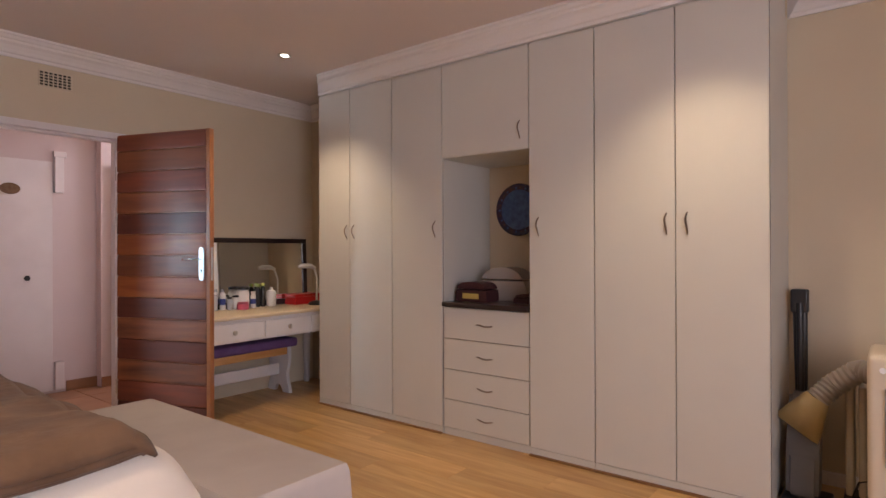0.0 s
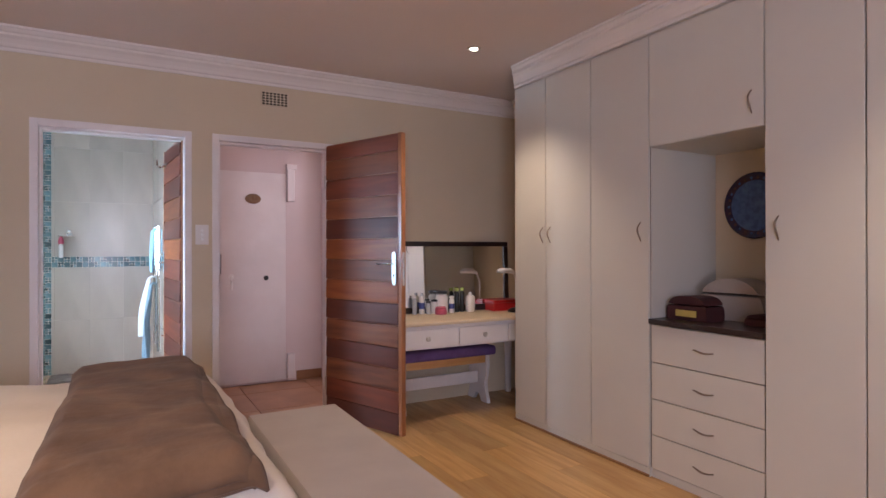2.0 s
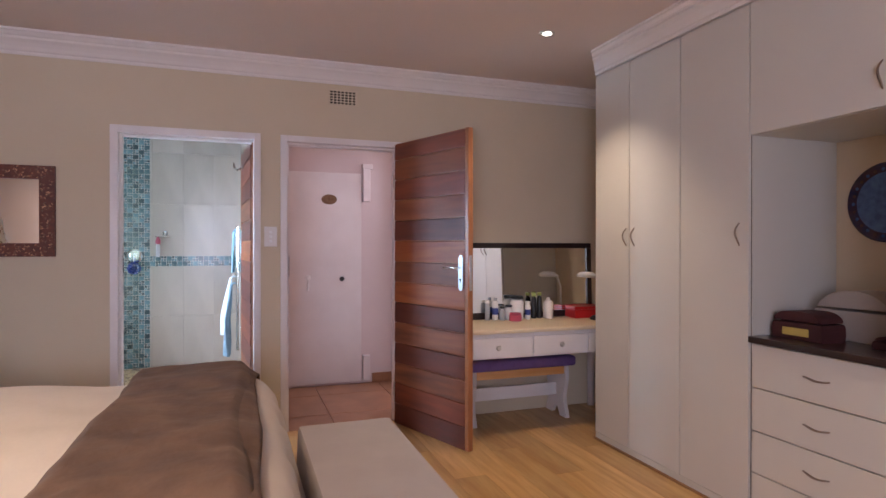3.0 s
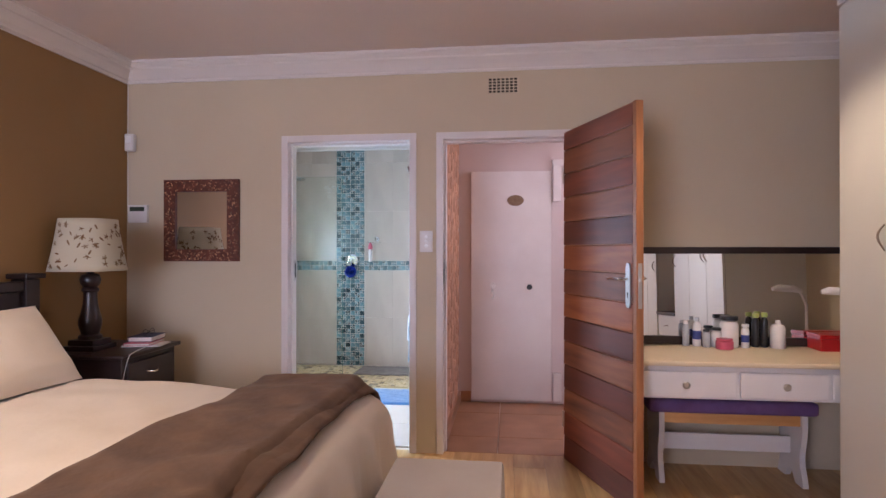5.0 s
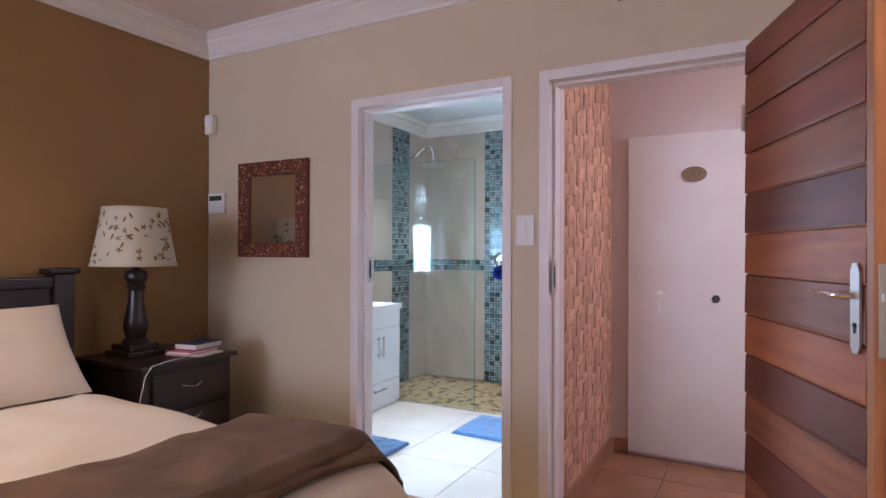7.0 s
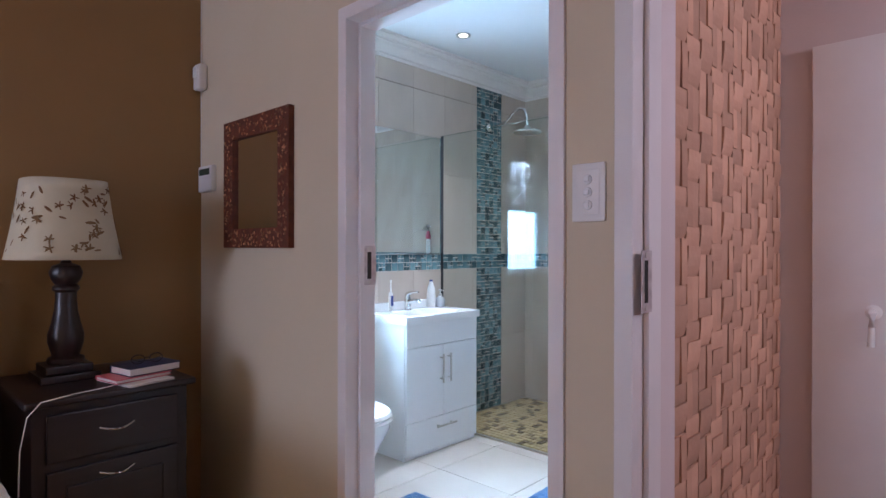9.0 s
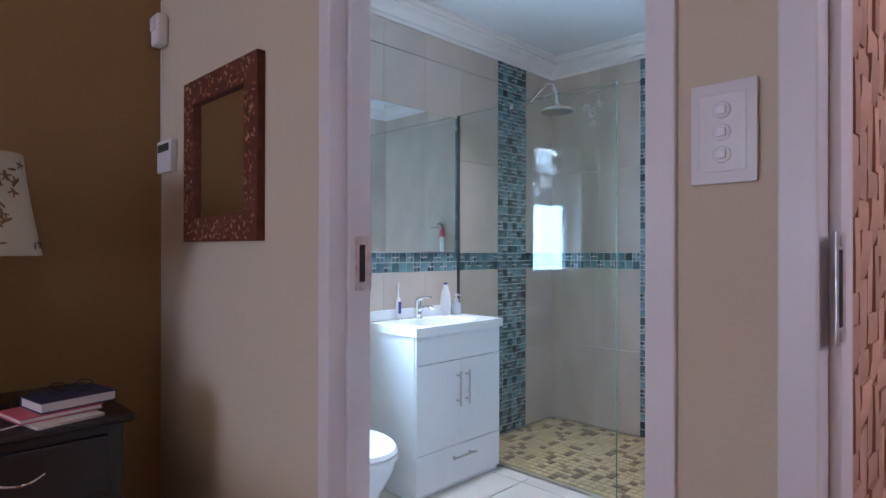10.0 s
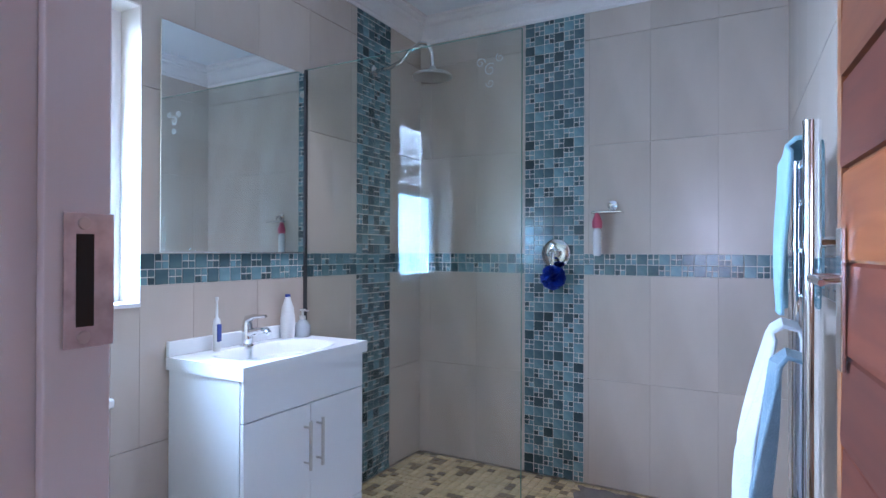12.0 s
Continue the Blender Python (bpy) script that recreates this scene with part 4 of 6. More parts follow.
def shade_point(a, h, push=0.0):
    """The shade is square in plan with clipped corners, and narrows upwards."""
    k = (h - 1.200) / 0.30
    r = (0.186 * (1 - k) + 0.138 * k) - 0.004 * math.sin(k * math.pi) + push
    c, s = math.cos(a), math.sin(a)
    q = 1.0 / (abs(c) ** 2.8 + abs(s) ** 2.8) ** (1 / 2.8)
    return Vector((LX + r * q * c, LY + r * q * s, h))


bm = bmesh.new()
n = 48
rings = [[bm.verts.new(shade_point(2 * math.pi * i / n, 1.200 + 0.30 * k / 8)) for i in range(n)] for k in range(9)]
for A, B in zip(rings, rings[1:]):
    for i in range(n):
        bm.faces.new((A[i], A[(i + 1) % n], B[(i + 1) % n], B[i]))
sh = part("shade", bm, M_SHADE, tl, "cream cloth shade printed with leaf sprigs", smooth=True)
md = sh.modifiers.new("thick", "SOLIDIFY")
md.thickness = 0.003
bm = bmesh.new()
rnd = random.Random(5)
for k in range(120):
    a0, h0 = rnd.uniform(0, 2 * math.pi), rnd.uniform(1.222, 1.475)
    ang = rnd.uniform(0, math.pi)
    for j in range(rnd.choice((1, 4, 5))):
        an = ang + j * 1.15
        L = rnd.uniform(0.007, 0.010) if j else rnd.uniform(0.010, 0.020)
        off = 0.010 if j else 0
        pts = []
        for q in range(8):
            t = 2 * math.pi * q / 8
            lx, ly = L * math.cos(t) + off, L * 0.30 * math.sin(t)
            dx, dz = lx * math.cos(an) - ly * math.sin(an), lx * math.sin(an) + ly * math.cos(an)
            pts.append(bm.verts.new(shade_point(a0 + dx / 0.165, min(max(h0 + dz, 1.206), 1.494), 0.0035)))
        bm.faces.new(pts)
part("leaf_print", bm, M_LEAFPR, sh, "brown leaf sprigs", kind="stuff")


def book(name, at, size, yaw, mat, label):
    t = thing(name, at, label, "book", "books on the bedside table")
    w, d, h = size
    for nm, a, b, mt in (("cover", (-w / 2, -d / 2, 0.0005), (w / 2, d / 2, 0.003), mat), ("cover", (-w / 2, -d / 2, h - 0.003), (w / 2, d / 2, h), mat),
                         ("spine", (-w / 2, -d / 2, 0.0031), (-w / 2 + 0.003, d / 2, h - 0.0031), mat), ("page_block", (-w / 2 + 0.0032, -d / 2 + 0.004, 0.0031), (w / 2 - 0.004, d / 2 - 0.004, h - 0.0031), M_WPLAST)):
        bm = bmesh.new()
        box(bm, a, b, 0.0008 if mt is not M_WPLAST else 0, 1)
        ob = part(nm, bm, mt, None)
        ob.parent = t
    t.rotation_euler[2] = radians(yaw)
    return t


book("magazine", (-4.555, 0.045, NZ), (0.17, 0.22, 0.008), 12, M_WPLAST, "thin white leaflet under the books")
book("book", (-4.555, 0.03, NZ + 0.0085), (0.15, 0.21, 0.016), 100, M_PINKP, "slim pink covered book")
book("book", (-4.60, 0.02, NZ + 0.025), (0.14, 0.20, 0.03), 100, surface("navy_book_cloth", (0.03, 0.035, 0.10), None, 8, 0.5), "thick dark blue book on top of the pile")
gl = thing("spectacles", (-4.60, 0.02, NZ + 0.0555), "folded dark spectacles on the books", "glasses")
bm = bmesh.new()
for dx in (-0.033, 0.033):
    ring = [(-4.60 + dx + 0.024 * math.cos(t), 0.02 + 0.010, NZ + 0.074 + 0.017 * math.sin(t)) for t in [2 * math.pi * i / 16 for i in range(17)]]
    tube(bm, ring, 0.0018, 6)
tube(bm, [(-4.609, 0.03, NZ + 0.078), (-4.591, 0.03, NZ + 0.078)], 0.0018, 6)
part("rims", bm, M_BLACK, gl)
for dx in (-0.055, 0.055):
    bm = bmesh.new()
    tube(bm, [(-4.60 + dx, 0.03, NZ + 0.078), (-4.60 + dx * 0.4, -0.0, NZ + 0.06), (-4.60 - dx * 0.3, -0.02, NZ + 0.0577)], 0.0018, 6)
    part("arm", bm, M_BLACK, gl)
cb = thing("charging_cable", (-4.4, 0.05, NZ), "thin white charging cable over the bedside table", "cable")
bm = bmesh.new()
tube(bm, [(-4.53, 0.08, NZ + 0.011), (-4.44, 0.11, NZ + 0.005), (-4.33, 0.135, NZ + 0.004), (-4.23, 0.165, NZ - 0.0), (-4.19, 0.175, NZ - 0.04), (-4.175, 0.16, 0.60), (-4.175, 0.14, 0.45)], 0.0022, 6)
part("lead", bm, M_WPLAST, cb, smooth=True)

# ---- on the beige wall ----
fm = thing("framed_mirror", (XW, 0.155, 1.525), "square wall mirror in a red-brown shell mosaic frame", "mirror")
MY = (-0.112, 0.424)
MZ = (1.245, 1.800)
W = 0.082
bm = bmesh.new()
for a, b in (((XW + 0.001, MY[0], MZ[0]), (XW + 0.026, MY[1], MZ[0] + W)), ((XW + 0.001, MY[0], MZ[1] - W), (XW + 0.026, MY[1], MZ[1])),
             ((XW + 0.001, MY[0], MZ[0] + W), (XW + 0.026, MY[0] + W, MZ[1] - W)), ((XW + 0.001, MY[1] - W, MZ[0] + W), (XW + 0.026, MY[1], MZ[1] - W))):
    box(bm, a, b)
part("frame", bm, M_FRAME, fm)
bm = bmesh.new()
box(bm, (XW + 0.002, MY[0] + W, MZ[0] + W), (XW + 0.012, MY[1] - W, MZ[1] - W))
part("mirror_glass", bm, M_MIRROR, fm)
bm = bmesh.new()
rnd = random.Random(9)
for k in range(620):
    y, z = rnd.uniform(MY[0] + 0.006, MY[1] - 0.006), rnd.uniform(MZ[0] + 0.006, MZ[1] - 0.006)
    if MY[0] + W - 0.005 < y < MY[1] - W + 0.005 and MZ[0] + W - 0.005 < z < MZ[1] - W + 0.005:
        continue
    an, L, T = rnd.uniform(0, math.pi), rnd.uniform(0.005, 0.011), rnd.uniform(0.003, 0.005)
    q = [(L, 0), (0.3 * L, T), (-L, 0.4 * T), (-0.5 * L, -T)]
    x0 = XW + 0.0262
    pts = [(y + a * math.cos(an) - b * math.sin(an), z + a * math.sin(an) + b * math.cos(an)) for a, b in q]
    A = [bm.verts.new((x0, *p)) for p in pts]
    B = [bm.verts.new((x0 + 0.002, *p)) for p in pts]
    bm.faces.new(B)
    for i in range(4):
        bm.faces.new((A[i], A[(i + 1) % 4], B[(i + 1) % 4], B[i]))
part("shell_inlay", bm, M_CHIP, fm, "pale and dark shell chips", kind="stuff")

pir = thing("motion_sensor", (XW, -0.355, 2.06), "small white corner motion sensor", "sensor")
bm = bmesh.new()
box(bm, (XW + 0.001, -0.392, 2.00), (XW + 0.045, -0.325, 2.12), 0.012, 3)
part("housing", bm, M_WPLAST, pir, smooth=True)
bm = bmesh.new()
box(bm, (XW + 0.0455, -0.380, 2.055), (XW + 0.052, -0.337, 2.105), 0.003)
part("lens", bm, M_CERAMIC, pir)
kp = thing("alarm_keypad", (XW, -0.31, 1.55), "white alarm keypad with a small dark display", "keypad")
bm = bmesh.new()
box(bm, (XW + 0.001, -0.376, 1.510), (XW + 0.026, -0.236, 1.632), 0.006, 2)
part("housing", bm, M_WPLAST, kp, smooth=True)
bm = bmesh.new()
box(bm, (XW + 0.0262, -0.361, 1.588), (XW + 0.028, -0.254, 1.618), 0.0005, 1)
part("display", bm, plain("lcd_dark", (0.05, 0.07, 0.05), 0.2), kp, "dark display")
cw = thing("wall_cable", (XW, -0.39, 1.9), "thin white cable down the corner from sensor to keypad", "cable")
bm = bmesh.new()
tube(bm, [(XW + 0.006, -0.389, 2.46), (XW + 0.006, -0.390, 2.12)], 0.0025, 6)
tube(bm, [(XW + 0.006, -0.390, 2.0), (XW + 0.006, -0.388, 1.60), (XW + 0.008, -0.372, 1.58)], 0.0025, 6)
part("lead", bm, M_WPLAST, cw)

sw = thing("light_switch", (XW, 1.687, 1.37), "white three-lever light switch plate", "light switch")
bm = bmesh.new()
box(bm, (XW + 0.0005, 1.653, 1.308), (XW + 0.009, 1.739, 1.446), 0.003, 2)
part("plate", bm, M_WPLAST, sw, smooth=True)
bm = bmesh.new()
box(bm, (XW + 0.0092, 1.666, 1.324), (XW + 0.0105, 1.726, 1.430), 0.0006, 1)
part("insert", bm, M_WPLAST, sw)
for z in (1.347, 1.377, 1.407):
    bm = bmesh.new()
    lathe(bm, [(0.0115, 0), (0.0115, 0.0015), (0.010, 0.003)], (XW + 0.0106, 1.696, z), 16, "X")
    r = part("lever_surround", bm, M_CERAMIC, sw, smooth=True)
    bm = bmesh.new()
    box(bm, (XW + 0.0136, 1.690, z - 0.006), (XW + 0.018, 1.702, z + 0.006), 0.001, 1)
    part("lever", bm, M_CERAMIC, r)

vent = thing("air_vent", (XW, 2.195, 2.363), "beige painted wall vent with rows of holes", "vent")
bm = bmesh.new()
box(bm, (XW + 0.0005, 2.095, 2.325), (XW + 0.004, 2.295, 2.432), 0.001, 1)
part("plate", bm, M_WALL, vent)
# the plate is solid: raised dark blocks put the shade of each hole in colour
for i in range(7):
    for j in range(5):
        bm = bmesh.new()
        box(bm, (XW + 0.0042, 2.103 + i * 0.027, 2.332 + j * 0.0195), (XW + 0.0056, 2.1215 + i * 0.027, 2.3445 + j * 0.0195))
        part("hole_shade", bm, M_GAP, vent)


def downlight(x, y, z, label="recessed round downlight, lit"):
    t = thing("downlight", (x, y, z), label, "downlight")
    bm = bmesh.new()
    rr = [(0.034, -0.001), (0.036, -0.006), (0.047, -0.006), (0.049, -0.0005)]
    n = 28
    rings = [[bm.verts.new((x + r * math.cos(2 * math.pi * i / n), y + r * math.sin(2 * math.pi * i / n), z + h)) for i in range(n)] for r, h in rr]
    for A, B in zip(rings, rings[1:]):
        for i in range(n):
            bm.faces.new((A[i], A[(i + 1) % n], B[(i + 1) % n], B[i]))
    part("rim", bm, M_STEEL, t, "bronze steel rim", smooth=True)
    bm = bmesh.new()
    lathe(bm, [(0.026, -0.0015), (0.026, -0.004)], (x, y, z), 20)
    part("bulb", bm, M_GLOW, t, "glowing bulb face")
    bm = bmesh.new()
    lathe(bm, [(0.033, -0.0005), (0.033, -0.0012)], (x, y, z), 20)
    part("cup", bm, M_GAP, t, "dark lamp cup")


downlight(-3.93, 3.25, H)
downlight(-6.52, -0.04, H)

# ---- behind the wardrobe end: cleaning things and the air conditioner ----
ac = thing("portable_air_conditioner", (-0.45, 3.6, 0), "cream portable air conditioner with louvred grille", "air conditioner")
AX0, AX1, AY0, AY1 = -0.655, -0.22, 3.50, 3.86
bm = bmesh.new()
box(bm, (AX0, AY0, 0.04), (AX1, AY1, 0.82), 0.03, 4)
part("body", bm, surface("cream_plastic", (0.66, 0.58, 0.45), (0.63, 0.55, 0.43), 3, 0.35, 0.02, 90), ac, smooth=True)
bm = bmesh.new()
box(bm, (AX0 + 0.055, AY0 - 0.004, 0.40), (AX1 - 0.055, AY0 - 0.0005, 0.70), 0.001, 1)
part("grille_back", bm, M_CLEARP, ac, "grey grille recess")
for k in range(8):
    bm = bmesh.new()
    z = 0.412 + k * 0.0365
    prism(bm, [(AY0 - 0.005, z), (AY0 - 0.020, z + 0.006), (AY0 - 0.016, z + 0.028), (AY0 - 0.005, z + 0.026)], (AX0 + 0.06, AX1 - 0.06), "X")
    part("louvre", bm, M_WPLAST, ac, "pale grey louvre")
for dx in (0.05, 0.12):
    bm = bmesh.new()
    lathe(bm, [(0.012, 0), (0.011, 0.004)], (AX0 + dx, AY0 - 0.001, 0.765), 14, "Y")
    for v in bm.verts:
        v.co.y = AY0 - 0.001 - (v.co.y - AY0 + 0.001)
    part("button", bm, M_CERAMIC, ac, smooth=True)
for cx in (AX0 + 0.05, AX1 - 0.05):
    for cy in (AY0 + 0.05, AY1 - 0.05):
        bm = bmesh.new()
        lathe(bm, [(0.02, -0.012), (0.02, 0.012)], (cx, cy, 0.021), 14, "X")
        part("castor", bm, M_BLACK, ac)
hose_pts = [(-0.52, 3.87, 0.62), (-0.60, 4.0, 0.66), (-0.70, 4.06, 0.66), (-0.80, 4.06, 0.58), (-0.87, 4.03, 0.50)]
bm = bmesh.new()
fine = []
for i in range(len(hose_pts) - 1):
    for q in range(10):
        fine.append(Vector(hose_pts[i]).lerp(Vector(hose_pts[i + 1]), q / 10))
tube(bm, fine, [0.05 + (0.005 if i % 2 else -0.002) for i in range(len(fine))], 16)
part("exhaust_hose", bm, surface("grey_hose_plastic", (0.34, 0.31, 0.28), None, 6, 0.5), ac, "ribbed grey hose", smooth=True)
bm = bmesh.new()
A = [(0.055 * math.cos(t), 0.055 * math.sin(t)) for t in [2 * math.pi * i / 20 for i in range(20)]]
d = Vector((-0.55, -0.12, -0.82)).normalized()
sx = Vector((0.83, 0.0, -0.55)).normalized()
sy = d.cross(sx)
c0, c1 = Vector((-0.86, 4.03, 0.515)), Vector((-0.945, 4.00, 0.36))
R0 = [bm.verts.new(c0 + sx * a + sy * b) for a, b in A]
R1 = [bm.verts.new(c1 + sx * a * 2.0 + sy * b * 0.6) for a, b in A]
for i in range(20):
    bm.faces.new((R0[i], R0[(i + 1) % 20], R1[(i + 1) % 20], R1[i]))
nz = part("hose_nozzle", bm, surface("tan_plastic", (0.40, 0.30, 0.13), None, 6, 0.5), ac, "tan flat exhaust nozzle", smooth=True)
nz.modifiers.new("thick", "SOLIDIFY").thickness = 0.004

trp = thing("folded_tripod", (-1.0, 4.2, 0), "folded black tripod leaning in the corner", "tripod")
for dx, dy in ((-0.014, 0), (0.014, 0.008), (0.0, -0.016)):
    bm = bmesh.new()
    tube(bm, [(-0.955 + dx, 4.12 + dy, 0.005), (-0.945 + dx * 0.9, 4.20 + dy, 0.5), (-0.955 + dx * 1.2, 4.24 + dy, 0.95)], [0.012, 0.015, 0.017], 10)
    part("leg", bm, M_BLACK, trp, smooth=True)
bm = bmesh.new()
box(bm, (-0.995, 4.215, 0.90), (-0.915, 4.275, 1.02), 0.012, 3)
part("head", bm, M_BLACK, trp, smooth=True)
vac = thing("upright_vacuum", (-0.9, 4.0, 0), "grey upright steam cleaner with a dark foot", "vacuum cleaner")
bm = bmesh.new()
prism(bm, [(3.93, 0.05), (4.10, 0.05), (4.14, 0.30), (4.12, 0.50), (4.07, 0.54), (4.03, 0.42), (3.97, 0.25)], (-0.985, -0.85), "X")
bmesh.ops.bevel(bm, geom=list(bm.edges), offset=0.02, segments=3, affect="EDGES")
part("body", bm, surface("grey_appliance_plastic", (0.10, 0.10, 0.11), None, 6, 0.35), vac, smooth=True)
bm = bmesh.new()
box(bm, (-1.0, 3.84, 0.002), (-0.80, 4.10, 0.055), 0.018, 3)
part("foot", bm, M_BLACK, vac, smooth=True)
heater = thing("panel_heater", (-0.68, 4.2, 0), "tall pale oil heater with narrow fins", "heater")
for k in range(4):
    bm = bmesh.new()
    box(bm, (-0.755 + k * 0.05, 4.08, 0.06), (-0.722 + k * 0.05, 4.24, 0.58), 0.012, 3)
    part("fin", bm, surface("aged_cream_enamel", (0.42, 0.37, 0.29), None, 6, 0.4) if k == 0 else bpy.data.materials["aged_cream_enamel"], heater, smooth=True)
bm = bmesh.new()
box(bm, (-0.765, 4.10, 0.002), (-0.57, 4.22, 0.055), 0.01)
part("base", bm, M_BLACK, heater)
lead = thing("power_cable", (-0.8, 3.9, 0), "black power cable lying on the floor", "cable")
bm = bmesh.new()
tube(bm, [(-0.98, 3.90, 0.008), (-0.90, 3.80, 0.008), (-0.80, 3.84, 0.008), (-0.74, 3.95, 0.05), (-0.70, 4.0, 0.16), (-0.66, 3.98, 0.18), (-0.62, 3.92, 0.12)], 0.005, 6)
part("lead", bm, M_BLACK, lead, smooth=True)

# ---- passage ----
pdoor = thing("steel_door", (XP, 2.245, 0), "closed pinkish white painted door with an oval plaque", "door")
bm = bmesh.new()
box(bm, (XP + 0.001, 1.902, 0.025), (XP + 0.028, 2.592, 2.005), 0.003)
part("leaf", bm, M_TRIM, pdoor)
bm = bmesh.new()
n = 28
prism(bm, [(2.285 + 0.072 * math.cos(2 * math.pi * i / n), 1.752 + 0.047 * math.sin(2 * math.pi * i / n)) for i in range(n)], (XP + 0.0285, XP + 0.034), "X")
part("oval_plaque", bm, surface("bronze_plaque", (0.16, 0.09, 0.05), (0.22, 0.14, 0.08), 40, 0.4, 0.4, 60, metal=0.5), pdoor, "dark bronze oval plaque")
bm = bmesh.new()
lathe(bm, [(0.026, 0), (0.026, 0.006), (0.012, 0.012), (0.012, 0.035)], (XP + 0.0285, 2.09, 1.02), 18, "X")
tube(bm, [(XP + 0.058, 2.09, 1.02), (XP + 0.060, 2.088, 0.97), (XP + 0.058, 2.086, 0.90)], [0.013, 0.011, 0.012], 10)
part("handle", bm, M_SATIN, pdoor, "satin silver turned-down lever", smooth=True)
bm = bmesh.new()
lathe(bm, [(0.025, 0), (0.025, 0.004), (0.019, 0.010)], (XP + 0.0285, 2.405, 1.005), 6, "X")
part("lock_cover", bm, M_BLACK, pdoor, "small dark lock cover")
for z0, z1 in ((0.03, 0.27), (1.74, 2.05)):
    bm = bmesh.new()
    box(bm, (XP + 0.001, 2.605, z0), (XP + 0.05, 2.675, z1), 0.006)
    part("hinge_cover", bm, M_TRIM, pdoor, "painted hinge cover")
structure("passage_pilaster", [((XP + 0.001, 2.60, 2.052), (XP + 0.035, 2.70, 2.10))], M_TRIM, "painted upright beside the door", 0.003)
structure("baseboard_passage", [((XP, 2.70, 0), (XP + 0.012, 2.95, 0.09)), ((XP, 1.812, 0), (XP + 0.012, 1.898, 0.09)), ((XP + 0.10, 2.951, 0), (XP + 0.112, 4.1, 0.09))], M_TERRA, "terracotta tile skirting", 0.001)
structure("baseboard_cladding", [((XP + 0.013, YP + 0.026, 0), (-5.25, YP + 0.05, 0.09))], M_TERRA, "terracotta tile skirting", 0.001)
ph = thing("hall_door_edge", (-6.2, 3.2, 0), "pinkish white door jamb further along the passage", "door jamb")
bm = bmesh.new()
box(bm, (XP + 0.101, 3.05, 0.12), (XP + 0.15, 3.18, 2.02), 0.004)
part("jamb", bm, M_PINK, ph)

# ---- bathroom: fittings ----
VX0, VX1, VY0, VY1, VZ = -6.688, -6.032, YBW + 0.012, -0.042, 0.842
van = thing("vanity_unit", (-6.33, -0.22, 0), "white vanity unit with two doors, a drawer and a moulded basin", "vanity unit")
bm = bmesh.new()
box(bm, (VX0 + 0.012, VY0, 0.04), (VX1 - 0.012, VY1 - 0.03, VZ - 0.045))
part("body", bm, M_VANITY, van)
bm = bmesh.new()
box(bm, (VX0 + 0.012, VY0, 0.001), (VX1 - 0.012, VY1 - 0.035, 0.039))
part("plinth", bm, M_VANITY, van)
XM = (VX0 + VX1) / 2
fronts = (("door", VX0 + 0.014, XM - 0.0015, 0.222, 0.655), ("door", XM + 0.0015, VX1 - 0.014, 0.222, 0.655), ("drawer", VX0 + 0.014, VX1 - 0.014, 0.03, 0.218), ("fascia", VX0 + 0.014, VX1 - 0.014, 0.659, VZ - 0.046))
for nm, a, b, z0, z1 in fronts:
    bm = bmesh.new()
    box(bm, (a, VY1 - 0.029, z0), (b, VY1 - 0.013, z1), 0.0015, 1)
    d = part(nm, bm, M_VANITY, van)
    if nm == "fascia":
        continue
    if nm == "door":
        hx = XM + (-0.033 if a < XM - 0.1 else 0.033)
        p, q = (hx, 0.43), (hx, 0.595)
        ends = [(hx, 0.448), (hx, 0.577)]
        rod = [(hx, VY1 + 0.018, 0.425), (hx, VY1 + 0.018, 0.60)]
    else:
        ends = [(XM - 0.06, 0.165), (XM + 0.06, 0.165)]
        rod = [(XM - 0.085, VY1 + 0.018, 0.165), (XM + 0.085, VY1 + 0.018, 0.165)]
    bm = bmesh.new()
    tube(bm, rod, 0.006, 10)
    for ex, ez in ends:
        tube(bm, [(ex, VY1 - 0.012, ez), (ex, VY1 + 0.018, ez)], 0.004, 8)
    part("bar_handle", bm, M_STEEL, d, "brushed steel bar handle", smooth=True)
# basin slab with a sunk bowl
bm = bmesh.new()
nx, ny = 44, 32


def slab_z(x, y):
    u, v = (x - XM) / 0.215, (y - (VY0 + VY1) / 2 - 0.01) / 0.125
    s = (abs(u) ** 3.5 + abs(v) ** 3.5) ** (1 / 3.5)
    k = max(0.0, min(1.0, (1.12 - s) / 0.45))
    k = k * k * (3 - 2 * k)
    return VZ - 0.105 * k


top = [[bm.verts.new((VX0 + (VX1 - VX0) * i / nx, VY0 + (VY1 - VY0) * j / ny, slab_z(VX0 + (VX1 - VX0) * i / nx, VY0 + (VY1 - VY0) * j / ny))) for j in range(ny + 1)] for i in range(nx + 1)]
for i in range(nx):
    for j in range(ny):
        bm.faces.new((top[i][j], top[i + 1][j], top[i + 1][j + 1], top[i][j + 1]))
edge = [top[i][0] for i in range(nx + 1)] + [top[nx][j] for j in range(1, ny + 1)] + [top[i][ny] for i in range(nx - 1, -1, -1)] + [top[0][j] for j in range(ny - 1, 0, -1)]
low = [bm.verts.new((v.co.x, v.co.y, VZ - 0.044)) for v in edge]
m = len(edge)
for i in range(m):
    bm.faces.new((edge[i], edge[(i + 1) % m], low[(i + 1) % m], low[i]))
part("basin", bm, M_CERAMIC, van, "glossy white moulded basin top", smooth=True)
bm = bmesh.new()
box(bm, (VX0, VY0 - 0.001, VZ + 0.0005), (VX1, VY0 + 0.016, VZ + 0.055), 0.004)
part("upstand", bm, M_CERAMIC, van)
tap = thing("basin_mixer", (XM - 0.0, VY0 + 0.055, VZ), "chrome single-lever basin mixer", "tap")
